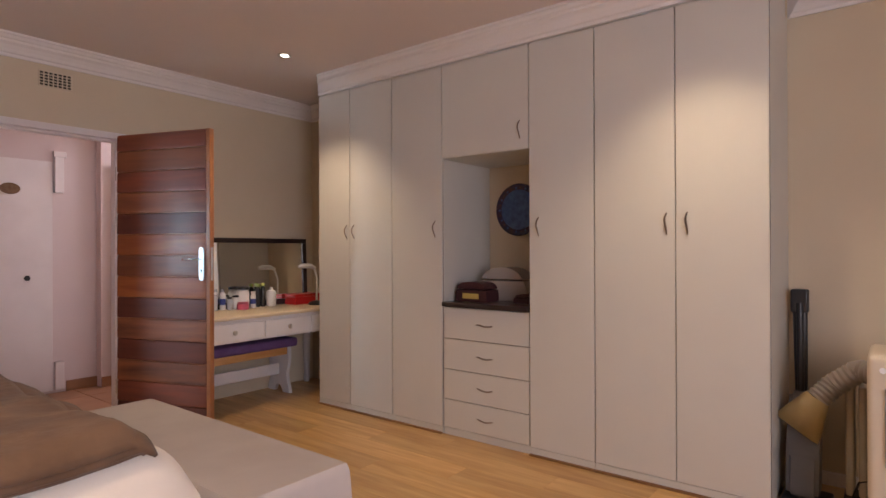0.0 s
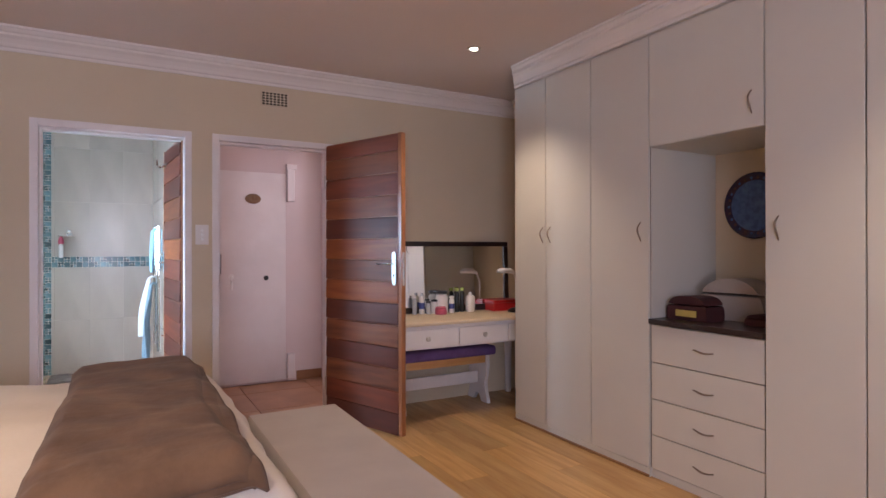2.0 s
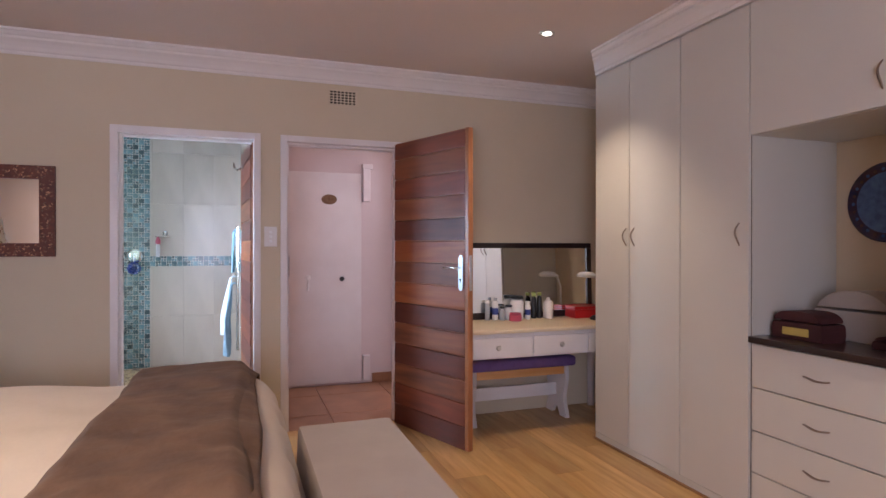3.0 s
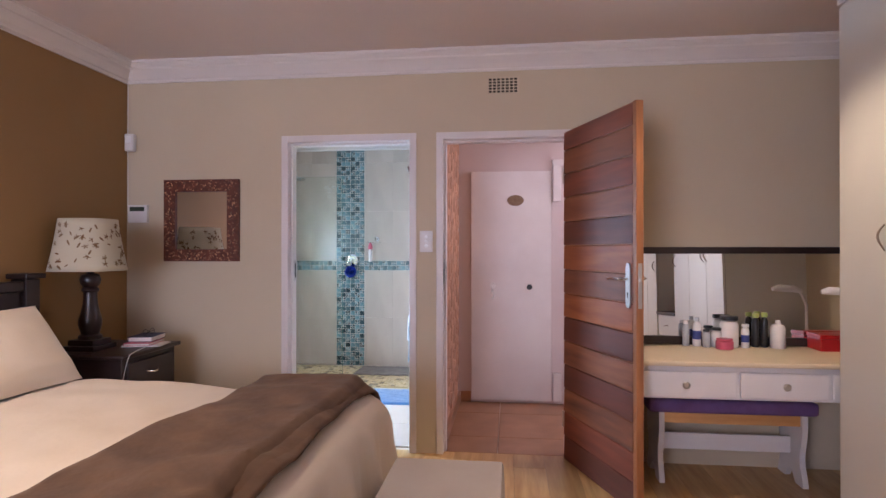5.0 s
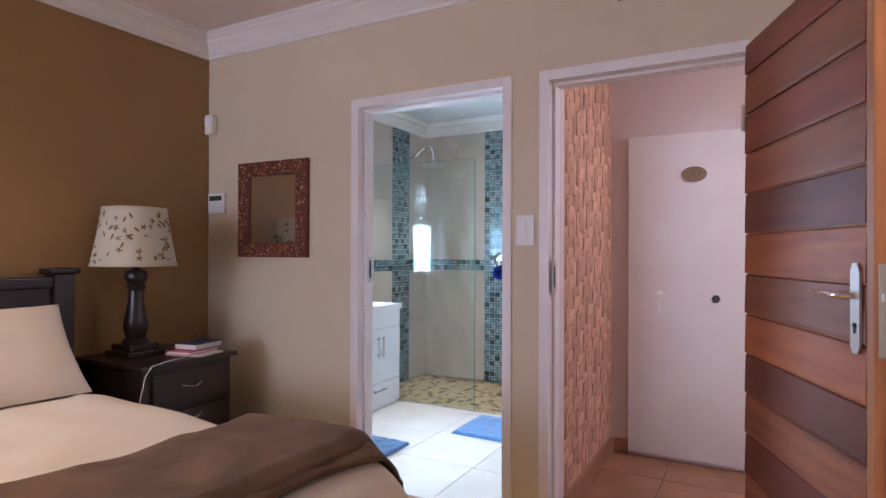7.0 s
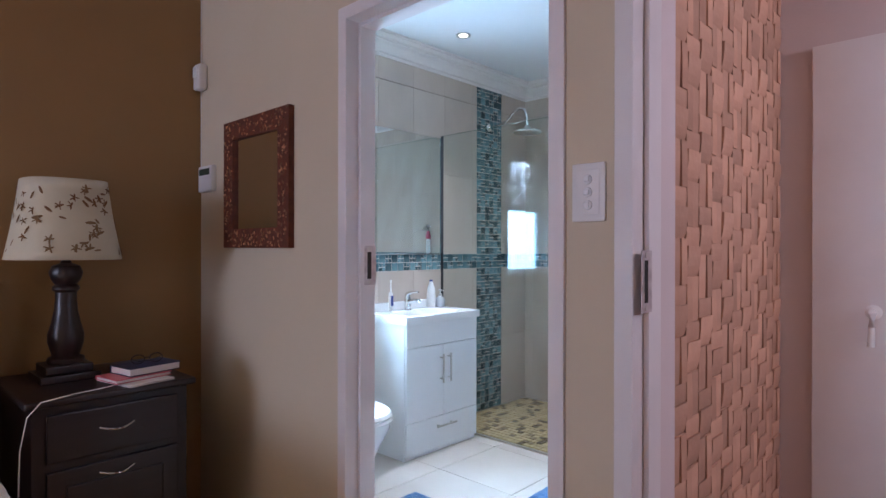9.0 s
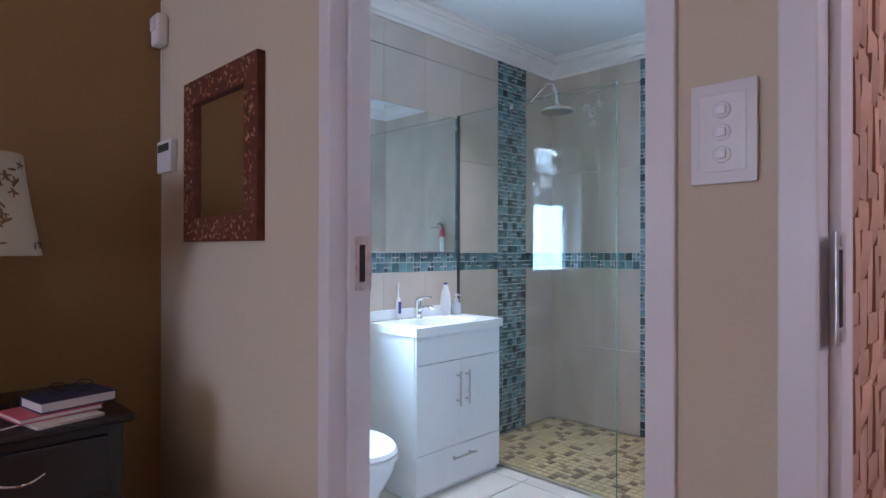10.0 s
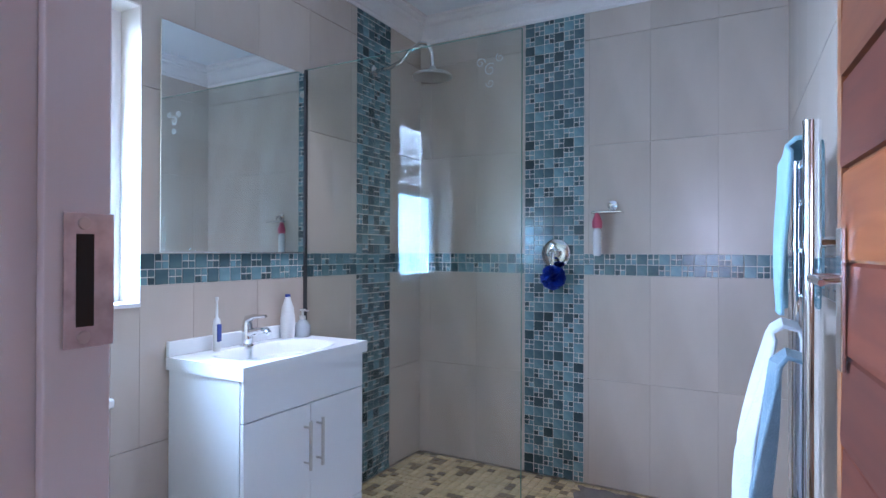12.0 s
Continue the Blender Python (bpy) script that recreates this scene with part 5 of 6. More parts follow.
tx, ty = -6.345, VY0 + 0.055
bm = bmesh.new()
lathe(bm, [(0.026, 0.0005), (0.025, 0.006), (0.021, 0.01), (0.021, 0.075), (0.019, 0.085)], (tx, ty, VZ), 20)
tube(bm, [(tx, ty, VZ + 0.045), (tx, ty + 0.05, VZ + 0.062), (tx, ty + 0.105, VZ + 0.068), (tx, ty + 0.118, VZ + 0.056)], [0.016, 0.014, 0.012, 0.011], 12)
part("body", bm, M_CHROME, tap, smooth=True)
bm = bmesh.new()
tube(bm, [(tx, ty, VZ + 0.086), (tx, ty + 0.005, VZ + 0.105), (tx, ty + 0.04, VZ + 0.118), (tx, ty + 0.10, VZ + 0.122)], [0.019, 0.017, 0.009, 0.006], 12)
part("lever", bm, M_CHROME, tap, smooth=True)
tb = thing("electric_toothbrush", (-6.209, VY0 + 0.045, VZ), "white and blue electric toothbrush standing upright", "toothbrush")
bm = bmesh.new()
lathe(bm, [(0.015, 0.0005), (0.014, 0.03), (0.015, 0.09), (0.012, 0.115), (0.005, 0.125), (0.0035, 0.18), (0.005, 0.185), (0.006, 0.20)], (-6.209, VY0 + 0.045, VZ), 16)
part("handle", bm, M_WPLAST, tb, smooth=True)
bm = bmesh.new()
box(bm, (-6.218, VY0 + 0.053, VZ + 0.035), (-6.200, VY0 + 0.0615, VZ + 0.10), 0.003)
part("grip", bm, M_BLUEP, tb, "blue grip")
bt = thing("shampoo_bottle", (-6.575, VY0 + 0.045, VZ), "curved white lotion bottle on the basin", "bottle")
bm = bmesh.new()
lathe(bm, [(0.026, 0.0005), (0.030, 0.02), (0.031, 0.08), (0.025, 0.13), (0.014, 0.165), (0.012, 0.175)], (-6.575, VY0 + 0.045, VZ), 20)
part("body", bm, M_WPLAST, bt, smooth=True)
bm = bmesh.new()
lathe(bm, [(0.012, 0.176), (0.011, 0.188)], (-6.575, VY0 + 0.045, VZ), 14)
part("cap", bm, M_BLUEP, bt, smooth=True)
sp = thing("soap_pump", (-6.640, VY0 + 0.07, VZ), "clear soap pump bottle with a white pump", "soap dispenser")
bm = bmesh.new()
lathe(bm, [(0.032, 0.0005), (0.034, 0.01), (0.034, 0.05), (0.02, 0.068), (0.013, 0.075)], (-6.640, VY0 + 0.07, VZ), 20)
part("body", bm, M_CLEARP, sp, smooth=True)
bm = bmesh.new()
lathe(bm, [(0.013, 0.0755), (0.013, 0.09), (0.005, 0.092), (0.005, 0.11), (0.012, 0.112), (0.012, 0.12)], (-6.640, VY0 + 0.07, VZ), 16)
tube(bm, [(-6.640, VY0 + 0.07, VZ + 0.116), (-6.635, VY0 + 0.105, VZ + 0.114)], 0.004, 8)
part("pump", bm, M_WPLAST, sp, smooth=True)

bmr = thing("bathroom_mirror", (-6.36, YBW, 1.62), "large frameless mirror above the basin", "mirror")
bm = bmesh.new()
box(bm, (-6.728, YBW + 0.0125, 1.207), (-6.003, YBW + 0.0175, 2.018), 0.002, 1)
part("mirror_glass", bm, M_MIRROR, bmr)

wc = thing("toilet", (-5.72, -0.1, 0), "white ceramic toilet with a closed lid", "toilet")
TX = -5.575


def oval(bm, rows, cx, cy, seg=32):
    rings = []
    for rx, ry, z, dy in rows:
        rings.append([bm.verts.new((cx + rx * math.cos(2 * math.pi * i / seg), cy + dy + ry * math.sin(2 * math.pi * i / seg) * (1.12 if math.sin(2 * math.pi * i / seg) > 0 else 0.85), z)) for i in range(seg)])
    for A, B in zip(rings, rings[1:]):
        for i in range(seg):
            bm.faces.new((A[i], A[(i + 1) % seg], B[(i + 1) % seg], B[i]))
    bm.faces.new(rings[0][::-1])
    bm.faces.new(rings[-1])


bm = bmesh.new()
oval(bm, [(0.11, 0.16, 0.0, -0.05), (0.105, 0.15, 0.04, -0.05), (0.10, 0.15, 0.15, -0.04), (0.13, 0.18, 0.26, -0.02), (0.17, 0.21, 0.35, 0.0), (0.175, 0.215, 0.385, 0.0)], TX, 0.03)
part("bowl", bm, M_CERAMIC, wc, smooth=True)
bm = bmesh.new()
oval(bm, [(0.178, 0.22, 0.387, 0), (0.182, 0.225, 0.395, 0), (0.178, 0.22, 0.408, 0)], TX, 0.03)
part("seat", bm, M_CERAMIC, wc, smooth=True)
bm = bmesh.new()
oval(bm, [(0.176, 0.218, 0.410, 0), (0.180, 0.222, 0.418, 0), (0.172, 0.212, 0.432, 0), (0.10, 0.13, 0.438, 0)], TX, 0.03)
part("lid", bm, M_CERAMIC, wc, smooth=True)
bm = bmesh.new()
box(bm, (TX - 0.15, YBW + 0.013, 0.40), (TX + 0.15, YBW + 0.20, 0.76), 0.02, 3)
part("cistern", bm, M_CERAMIC, wc, smooth=True)
bm = bmesh.new()
box(bm, (TX - 0.158, YBW + 0.0125, 0.761), (TX + 0.158, YBW + 0.21, 0.79), 0.01, 3)
part("cistern_lid", bm, M_CERAMIC, wc, smooth=True)

# frameless shower screen
GX = -6.725
gs = thing("shower_screen", (GX, 0.13, 0), "frameless clear glass shower screen with a slim wall channel", "shower screen")
bm = bmesh.new()
box(bm, (GX - 0.004, YBW + 0.016, 0.012), (GX + 0.004, 0.625, 2.035))
pane = part("glass_pane", bm, M_GLASS, gs, "clear glass pane")
pane.visible_shadow = False
bm = bmesh.new()
box(bm, (GX - 0.0065, YBW + 0.0125, 0.003), (GX - 0.0045, YBW + 0.024, 2.037))
box(bm, (GX + 0.0045, YBW + 0.0125, 0.003), (GX + 0.0065, YBW + 0.024, 2.037))
part("wall_channel", bm, M_ANOD, gs, "slim dark anodised wall channel")
bm = bmesh.new()
box(bm, (GX - 0.008, YBW + 0.035, 0.001), (GX + 0.008, 0.625, 0.011))
part("floor_channel", bm, M_STEEL, gs, "steel floor channel")
# green polished edge
bm = bmesh.new()
box(bm, (GX - 0.0038, 0.6252, 0.012), (GX + 0.0038, 0.6265, 2.035))
box(bm, (GX - 0.0038, YBW + 0.016, 2.0352), (GX + 0.0038, 0.6265, 2.0365))
part("glass_edge", bm, plain("green_glass_edge", (0.10, 0.22, 0.18), 0.2), gs, "dark green glass edge")
# etched scroll near the top corner
bm = bmesh.new()
for k, (cy, cz, r) in enumerate(((0.46, 1.93, 0.020), (0.50, 1.90, 0.026), (0.54, 1.94, 0.018), (0.50, 1.85, 0.018))):
    pts = [(GX + 0.0052, cy + r * (1 - t / 22) * math.cos(t * 0.45 + k), cz + r * (1 - t / 22) * math.sin(t * 0.45 + k)) for t in range(18)]
    tube(bm, pts, 0.0014, 5)
part("etched_scroll", bm, plain("frosted_white", (0.6, 0.65, 0.65), 0.7), gs, "faint frosted scroll")

shw = thing("rain_shower", (-7.40, YBW, 2.2), "chrome rain shower head on a curved arm", "shower head")
SX = -7.20
bm = bmesh.new()
tube(bm, [(SX - 0.05, YBW + 0.014, 2.175), (SX - 0.05, YBW + 0.12, 2.18), (SX - 0.05, YBW + 0.19, 2.20), (SX - 0.045, YBW + 0.25, 2.25), (SX - 0.04, YBW + 0.31, 2.275), (SX - 0.035, YBW + 0.36, 2.26), (SX - 0.03, YBW + 0.385, 2.205), (SX - 0.03, YBW + 0.39, 2.14)], 0.0105, 12)
part("arm", bm, M_CHROME, shw, smooth=True)
bm = bmesh.new()
lathe(bm, [(0.03, 0.0), (0.028, 0.008), (0.012, 0.012)], (SX - 0.05, YBW + 0.013, 2.175), 20, "Y")
part("flange", bm, M_CHROME, shw, smooth=True)
bm = bmesh.new()
lathe(bm, [(0.085, 0.0), (0.098, 0.004), (0.10, 0.012), (0.09, 0.020), (0.03, 0.034), (0.016, 0.05), (0.014, 0.06)], (SX - 0.03, YBW + 0.39, 2.08), 32)
part("rose", bm, M_STEEL, shw, smooth=True)

mx = thing("shower_mixer", (XBATH, 0.445, 1.215), "round chrome shower mixer on the mosaic strip", "shower mixer")
MYC, MZC, BX = 0.432, 1.205, XBATH + 0.013
bm = bmesh.new()
lathe(bm, [(0.078, 0), (0.078, 0.006), (0.07, 0.012), (0.035, 0.014)], (BX, MYC, MZC), 32, "X")
part("rosette", bm, M_CHROME, mx, smooth=True)
bm = bmesh.new()
lathe(bm, [(0.030, 0.0145), (0.030, 0.05), (0.02, 0.06)], (BX, MYC, MZC), 20, "X")
tube(bm, [(BX + 0.05, MYC, MZC), (BX + 0.07, MYC, MZC - 0.03), (BX + 0.075, MYC, MZC - 0.10)], [0.014, 0.011, 0.009], 10)
part("lever", bm, M_CHROME, mx, smooth=True)
lf = thing("bath_puff", (BX + 0.07, 0.447, 1.10), "blue nylon bath puff hanging from the mixer", "bath puff")
bm = bmesh.new()
rnd = random.Random(3)
for k in range(150):
    th, ph = rnd.uniform(0, 2 * math.pi), math.acos(rnd.uniform(-1, 1))
    dr = Vector((math.sin(ph) * math.cos(th), math.sin(ph) * math.sin(th), math.cos(ph)))
    s1 = dr.orthogonal().normalized()
    s2 = dr.cross(s1)
    a = rnd.uniform(0, 6.28)
    e = s1 * math.cos(a) + s2 * math.sin(a)
    c = Vector((BX + 0.07, MYC + 0.005, 1.08)) + dr * 0.030
    q = [c + e * 0.022, c + dr * 0.034 + e * 0.016 + s1 * 0.006, c + dr * 0.036 - e * 0.016 - s2 * 0.006, c - e * 0.022]
    bm.faces.new([bm.verts.new(p) for p in q])
part("mesh_puff", bm, surface("blue_nylon_net", (0.01, 0.04, 0.38), (0.01, 0.03, 0.28), 40, 0.6), lf, kind="stuff")
bm = bmesh.new()
bmesh.ops.create_icosphere(bm, subdivisions=2, radius=0.036)
bmesh.ops.translate(bm, verts=bm.verts, vec=(BX + 0.07, MYC + 0.005, 1.08))
part("core", bm, bpy.data.materials["blue_nylon_net"], lf, smooth=True)

br = thing("soap_bracket", (XBATH, 0.79, 1.43), "chrome wall bracket holding a bottle", "bracket")
bm = bmesh.new()
lathe(bm, [(0.026, 0), (0.026, 0.006), (0.009, 0.012), (0.009, 0.05)], (BX, 0.729, 1.452), 20, "X")
part("wall_rose", bm, M_CHROME, br, smooth=True)
bm = bmesh.new()
tube(bm, [(BX + 0.05, 0.729, 1.452), (BX + 0.055, 0.729, 1.422)], 0.006, 8)
box(bm, (BX + 0.02, 0.640, 1.412), (BX + 0.09, 0.790, 1.420), 0.002, 1)
part("tray", bm, M_CHROME, br, smooth=True)
pb = thing("hanging_bottle", (BX + 0.06, 0.715, 1.33), "pale tube bottle with a pink cap hanging from the bracket", "bottle")
bm = bmesh.new()
lathe(bm, [(0.017, 0), (0.020, 0.02), (0.021, 0.12), (0.012, 0.14)], (BX + 0.065, 0.666, 1.195), 16)
part("body", bm, M_WPLAST, pb, smooth=True)
bm = bmesh.new()
lathe(bm, [(0.024, 0.1405), (0.026, 0.17), (0.016, 0.20), (0.010, 0.216)], (BX + 0.065, 0.666, 1.195), 16)
part("cap", bm, M_PINKP, pb, "pink cap", smooth=True)

# bathroom door, open against the side wall
bd = thing("bathroom_door", (-5.125, 1.584, 0.008), "open red-brown timber bathroom door of horizontal boards", "door")
BLW = 0.785
bd.rotation_euler = (0, 0, radians(4.3))
for nm, a, b, mt in (("core", (-BLW + 0.032, -0.010, 0), (0, 0.010, LH), M_DOOREDGE), ("stile", (-BLW, -0.02, 0), (-BLW + 0.031, 0.02, LH), M_DOOREDGE)):
    bm = bmesh.new()
    box(bm, a, b, 0.001)
    ob = part(nm, bm, mt, None)
    ob.parent = bd
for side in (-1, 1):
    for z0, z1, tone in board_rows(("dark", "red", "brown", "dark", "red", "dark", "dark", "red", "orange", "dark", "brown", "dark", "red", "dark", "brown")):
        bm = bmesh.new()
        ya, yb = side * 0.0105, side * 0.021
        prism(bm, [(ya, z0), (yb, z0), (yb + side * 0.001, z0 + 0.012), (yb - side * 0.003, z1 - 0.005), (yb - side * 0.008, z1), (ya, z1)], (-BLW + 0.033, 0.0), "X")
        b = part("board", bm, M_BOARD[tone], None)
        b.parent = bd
for side in (-1,):
    bm = bmesh.new()
    box(bm, (-BLW + 0.045, side * 0.023, 1.02), (-BLW + 0.085, side * 0.030, 1.245), 0.002)
    pl = part("handle_plate", bm, M_CHROME, None, "chrome lock plate")
    pl.parent = bd
    bm = bmesh.new()
    tube(bm, [(-BLW + 0.065, side * 0.03, 1.165), (-BLW + 0.065, side * 0.066, 1.165), (-BLW + 0.12, side * 0.072, 1.167), (-BLW + 0.18, side * 0.070, 1.163)], [0.009, 0.009, 0.0075, 0.005], 10)
    lv = part("lever", bm, M_CHROME, None, "chrome lever", smooth=True)
    lv.parent = bd
hook = thing("over_door_hook", (-5.75, 1.510, 1.94), "chrome robe hook on the bathroom door", "hook")
bm = bmesh.new()
box(bm, (-5.81, 1.508, 1.92), (-5.69, 1.513, 1.96), 0.001, 1)
part("plate", bm, M_CHROME, hook)
for hx in (-5.79, -5.75, -5.71):
    bm = bmesh.new()
    tube(bm, [(hx, 1.507, 1.94), (hx, 1.474, 1.925), (hx, 1.452, 1.94), (hx, 1.448, 1.975)], 0.0055, 8)
    part("prong", bm, M_CHROME, hook, smooth=True)

# heated towel rail behind the door
tr = thing("towel_rail", (-6.25, 1.55, 0.7), "upright chrome ladder towel rail on the wall", "towel rail")
RX, RY = (-6.10, -6.55), 1.482
for x in RX:
    bm = bmesh.new()
    tube(bm, [(x, RY, 0.42), (x, RY, 1.478)], 0.0165, 16)
    part("upright", bm, M_CHROME, tr, smooth=True)
for z in (0.50, 0.62, 0.74, 0.86, 0.98, 1.10, 1.22, 1.34, 1.44):
    bm = bmesh.new()
    tube(bm, [(RX[0], RY + 0.005, z), (RX[1], RY + 0.005, z)], 0.009, 10)
    part("rung", bm, M_CHROME, tr, smooth=True)
for x in RX:
    for z in (0.55, 1.235):
        bm = bmesh.new()
        tube(bm, [(x, RY - 0.015, z), (x, YBR - 0.014, z)], 0.010, 10)
        lathe(bm, [(0.019, -0.012), (0.019, 0.012)], (x, RY, z), 16)
        part("wall_bracket", bm, M_CHROME, tr, smooth=True)


def towel(name, x0, x1, ztop, front, back, mat, label, ytop=1.490, spread=0.05, seed=1):
    t = thing(name, ((x0 + x1) / 2, ytop, ztop), label, "towel")
    bm = bmesh.new()
    total = front + back + 0.04

    def f(a, b):
        s = b * total
        x = x0 + (x1 - x0) * a
        if s < back:
            y, z = ytop + 0.042, ztop - (back - s)
        elif s < back + 0.04:
            k = (s - back) / 0.04 * math.pi
            y, z = ytop + 0.011 + 0.031 * math.cos(k), ztop + 0.02 * math.sin(k)
        else:
            d = s - back - 0.04
            z = ztop - d
            y = ytop - 0.02 - spread * min(1, d / 0.3) * (0.6 + 0.4 * math.sin(a * 9 + seed)) - 0.008 * math.sin(d * 9 + a * 5)
        return Vector((x + 0.012 * noise.noise(Vector((z * 3, a * 2, seed))), y, z))
    sheet_mesh(bm, f, 30, 60)
    ob = part("cloth", bm, mat, t, smooth=True)
    m2 = ob.modifiers.new("thick", "SOLIDIFY")
    m2.thickness, m2.offset = 0.010, 0


M_TOWELW = surface("white_terry", (0.74, 0.76, 0.80), (0.68, 0.71, 0.76), 14, 0.95, 0.9, 220, sheen=0.3)
M_TOWELB = surface("pale_blue_terry", (0.36, 0.60, 0.72), (0.42, 0.66, 0.76), 14, 0.95, 0.9, 220, sheen=0.3)
M_TOWELG = surface("grey_blue_terry", (0.16, 0.24, 0.30), (0.22, 0.31, 0.38), 14, 0.95, 0.9, 200, sheen=0.3)
towel("hand_towel", -6.50, -6.17, 1.44, 0.36, 0.30, M_TOWELB, "pale blue hand towel over the upper rung", RY - 0.020, 0.012, 2)
towel("bath_towel", -6.50, -6.32, 1.02, 0.50, 0.40, M_TOWELW, "white bath towel hanging from the rail", RY - 0.045, 0.075, 1)
towel("bath_towel", -6.30, -6.17, 0.97, 0.62, 0.40, M_TOWELG, "grey blue bath towel hanging from the rail", RY - 0.040, 0.055, 4)


def mat_rug(name, x0, x1, y0, y1, mat, label, h=0.018, wave=0.0):
    t = thing(name, ((x0 + x1) / 2, (y0 + y1) / 2, 0.003), label, "bath mat")
    bm = bmesh.new()

    def f(a, b):
        u, v = 2 * a - 1, 2 * b - 1
        e = min(1, (1 - max(abs(u), abs(v))) * 12)
        x, y = (x0 + x1) / 2 + u * (x1 - x0) / 2 * (1 - 0.02 * v * v), (y0 + y1) / 2 + v * (y1 - y0) / 2 * (1 - 0.02 * u * u)
        w = wave * (math.sin(u * 14) * (abs(v) > 0.9) + math.sin(v * 14) * (abs(u) > 0.9))
        return Vector((x + w, y + w, 0.004 + h * math.sqrt(max(e, 0)) + 0.004 * noise.noise(Vector((x * 22, y * 22, 0))) * e))
    sheet_mesh(bm, f, 60, 40)
    part("pad", bm, mat, t, smooth=True)


mat_rug("bath_mat", -6.62, -6.12, 0.72, 1.40, M_BLUE, "thick blue bath mat by the shower")
mat_rug("toilet_mat", -5.80, -5.33, 0.28, 0.60, M_BLUE, "thick blue mat by the toilet")
mat_rug("shower_mat", -7.68, -7.25, 0.58, 1.20, M_GREYMAT, "grey brown scalloped shower mat", 0.014, 0.012)

# window
win = thing("bathroom_window", ((WX0 + WX1) / 2, YBW - 0.12, 1.05), "narrow white window with a frosted lower pane", "window")
WY = YBW - 0.125
fr = 0.035
bm = bmesh.new()
for a, b in (((WX0, WY - 0.02, WZ0), (WX0 + fr, WY + 0.02, WZ1)), ((WX1 - fr, WY - 0.02, WZ0), (WX1, WY + 0.02, WZ1)), ((WX0 + fr, WY - 0.02, WZ0), (WX1 - fr, WY + 0.02, WZ0 + fr)),
             ((WX0 + fr, WY - 0.02, WZ1 - fr), (WX1 - fr, WY + 0.02, WZ1)), ((WX0 + fr, WY - 0.02, 1.58), (WX1 - fr, WY + 0.02, 1.62))):
    box(bm, a, b)
part("window_frame", bm, M_TRIM, win)
for z0, z1, mt, lb in ((WZ0 + fr, 1.58, glass_mat("frosted_glass", (0.85, 0.97, 1.0), 0.5), "frosted lower pane"), (1.62, WZ1 - fr, M_WGLASS, "clear upper pane")):
    bm = bmesh.new()
    box(bm, (WX0 + fr, WY - 0.002, z0), (WX1 - fr, WY + 0.002, z1))
    pn = part("pane", bm, mt, win, lb)
    pn.visible_shadow = False
structure("window_sill", [((WX0 - 0.0, WY + 0.021, WZ0 - 0.012), (WX1, YBW + 0.014, WZ0 + 0.002))], M_TRIM, "white tiled sill", 0.002)

# shrub outside
tree = thing("tree", (-1.7, -3.4, -0.3), "leafy green tree outside the window", "tree")
bm = bmesh.new()
tube(bm, [(-1.7, -3.4, -0.3), (-1.68, -3.38, 0.6), (-1.6, -3.3, 1.3), (-1.5, -3.3, 2.2)], [0.10, 0.08, 0.06, 0.03], 10)
for k in range(7):
    a = k * 0.9
    tube(bm, [(-1.6, -3.3, 1.1 + k * 0.12), (-1.6 + 0.5 * math.cos(a), -3.3 + 0.5 * math.sin(a), 1.6 + k * 0.15), (-1.6 + 0.9 * math.cos(a), -3.3 + 0.9 * math.sin(a), 1.9 + k * 0.2)], [0.035, 0.02, 0.008], 6)
part("trunk", bm, surface("bark", (0.12, 0.08, 0.05), None, 9, 0.9, 0.5, 40), tree, smooth=True)
bm = bmesh.new()
rnd = random.Random(11)
for k in range(2400):
    c = Vector((-1.6 + rnd.gauss(0, 0.6), -3.3 + rnd.gauss(0, 0.6), 2.2 + rnd.gauss(0, 0.45)))
    a = Vector((rnd.uniform(-1, 1), rnd.uniform(-1, 1), rnd.uniform(-0.6, 0.6))).normalized()
    b = a.orthogonal().normalized()
    L, Wd = rnd.uniform(0.04, 0.08), rnd.uniform(0.015, 0.028)
    bm.faces.new([bm.verts.new(p) for p in (c - a * L, c + b * Wd, c + a * L, c - b * Wd)])
part("crown", bm, surface("leaf_green", (0.09, 0.17, 0.05), (0.13, 0.22, 0.07), 6, 0.6, vary=0.4, per="island"), tree, kind="stuff")
structure("boundary_wall", [((-14, -6.2, -0.3), (6, -6.0, 1.45))], surface("white_plaster", (0.7, 0.7, 0.68), (0.62, 0.62, 0.6), 2, 0.9, 0.3, 60), "white plastered garden wall")

# bright hazy sky beyond the garden wall
m_sky, nt_sky, p_sky = material("hazy_sky")
p_sky.inputs["Base Color"].default_value = (0.8, 0.9, 1.0, 1)
p_sky.inputs["Emission Color"].default_value = (0.78, 0.9, 1.0, 1)
p_sky.inputs["Emission Strength"].default_value = 38.0
bm = bmesh.new()
bm.faces.new([bm.verts.new(p) for p in ((-40, -56, -3), (130, -56, -3), (130, -56, 70), (-40, -56, 70))])
part("backdrop", bm, m_sky, None, "bright hazy sky", kind="structure")

# ---- small pieces: tiles, mosaics, planks and cladding ----
def piece(name, mesh_cache, key, dims, at, mat, parent, bevel=0.0015):
    """A flat piece with its own object; alike pieces share one mesh."""
    if key not in mesh_cache:
        bm = bmesh.new()
        box(bm, (-dims[0] / 2, -dims[1] / 2, -dims[2] / 2), tuple(d / 2 for d in dims), bevel, 1)
        me = bpy.data.meshes.new(name)
        bm.to_mesh(me)
        bm.free()
        me.materials.append(mat)
        mesh_cache[key] = me
    ob = new(name, mesh_cache[key])
    ob.location = at
    ob.parent = parent
    return ob


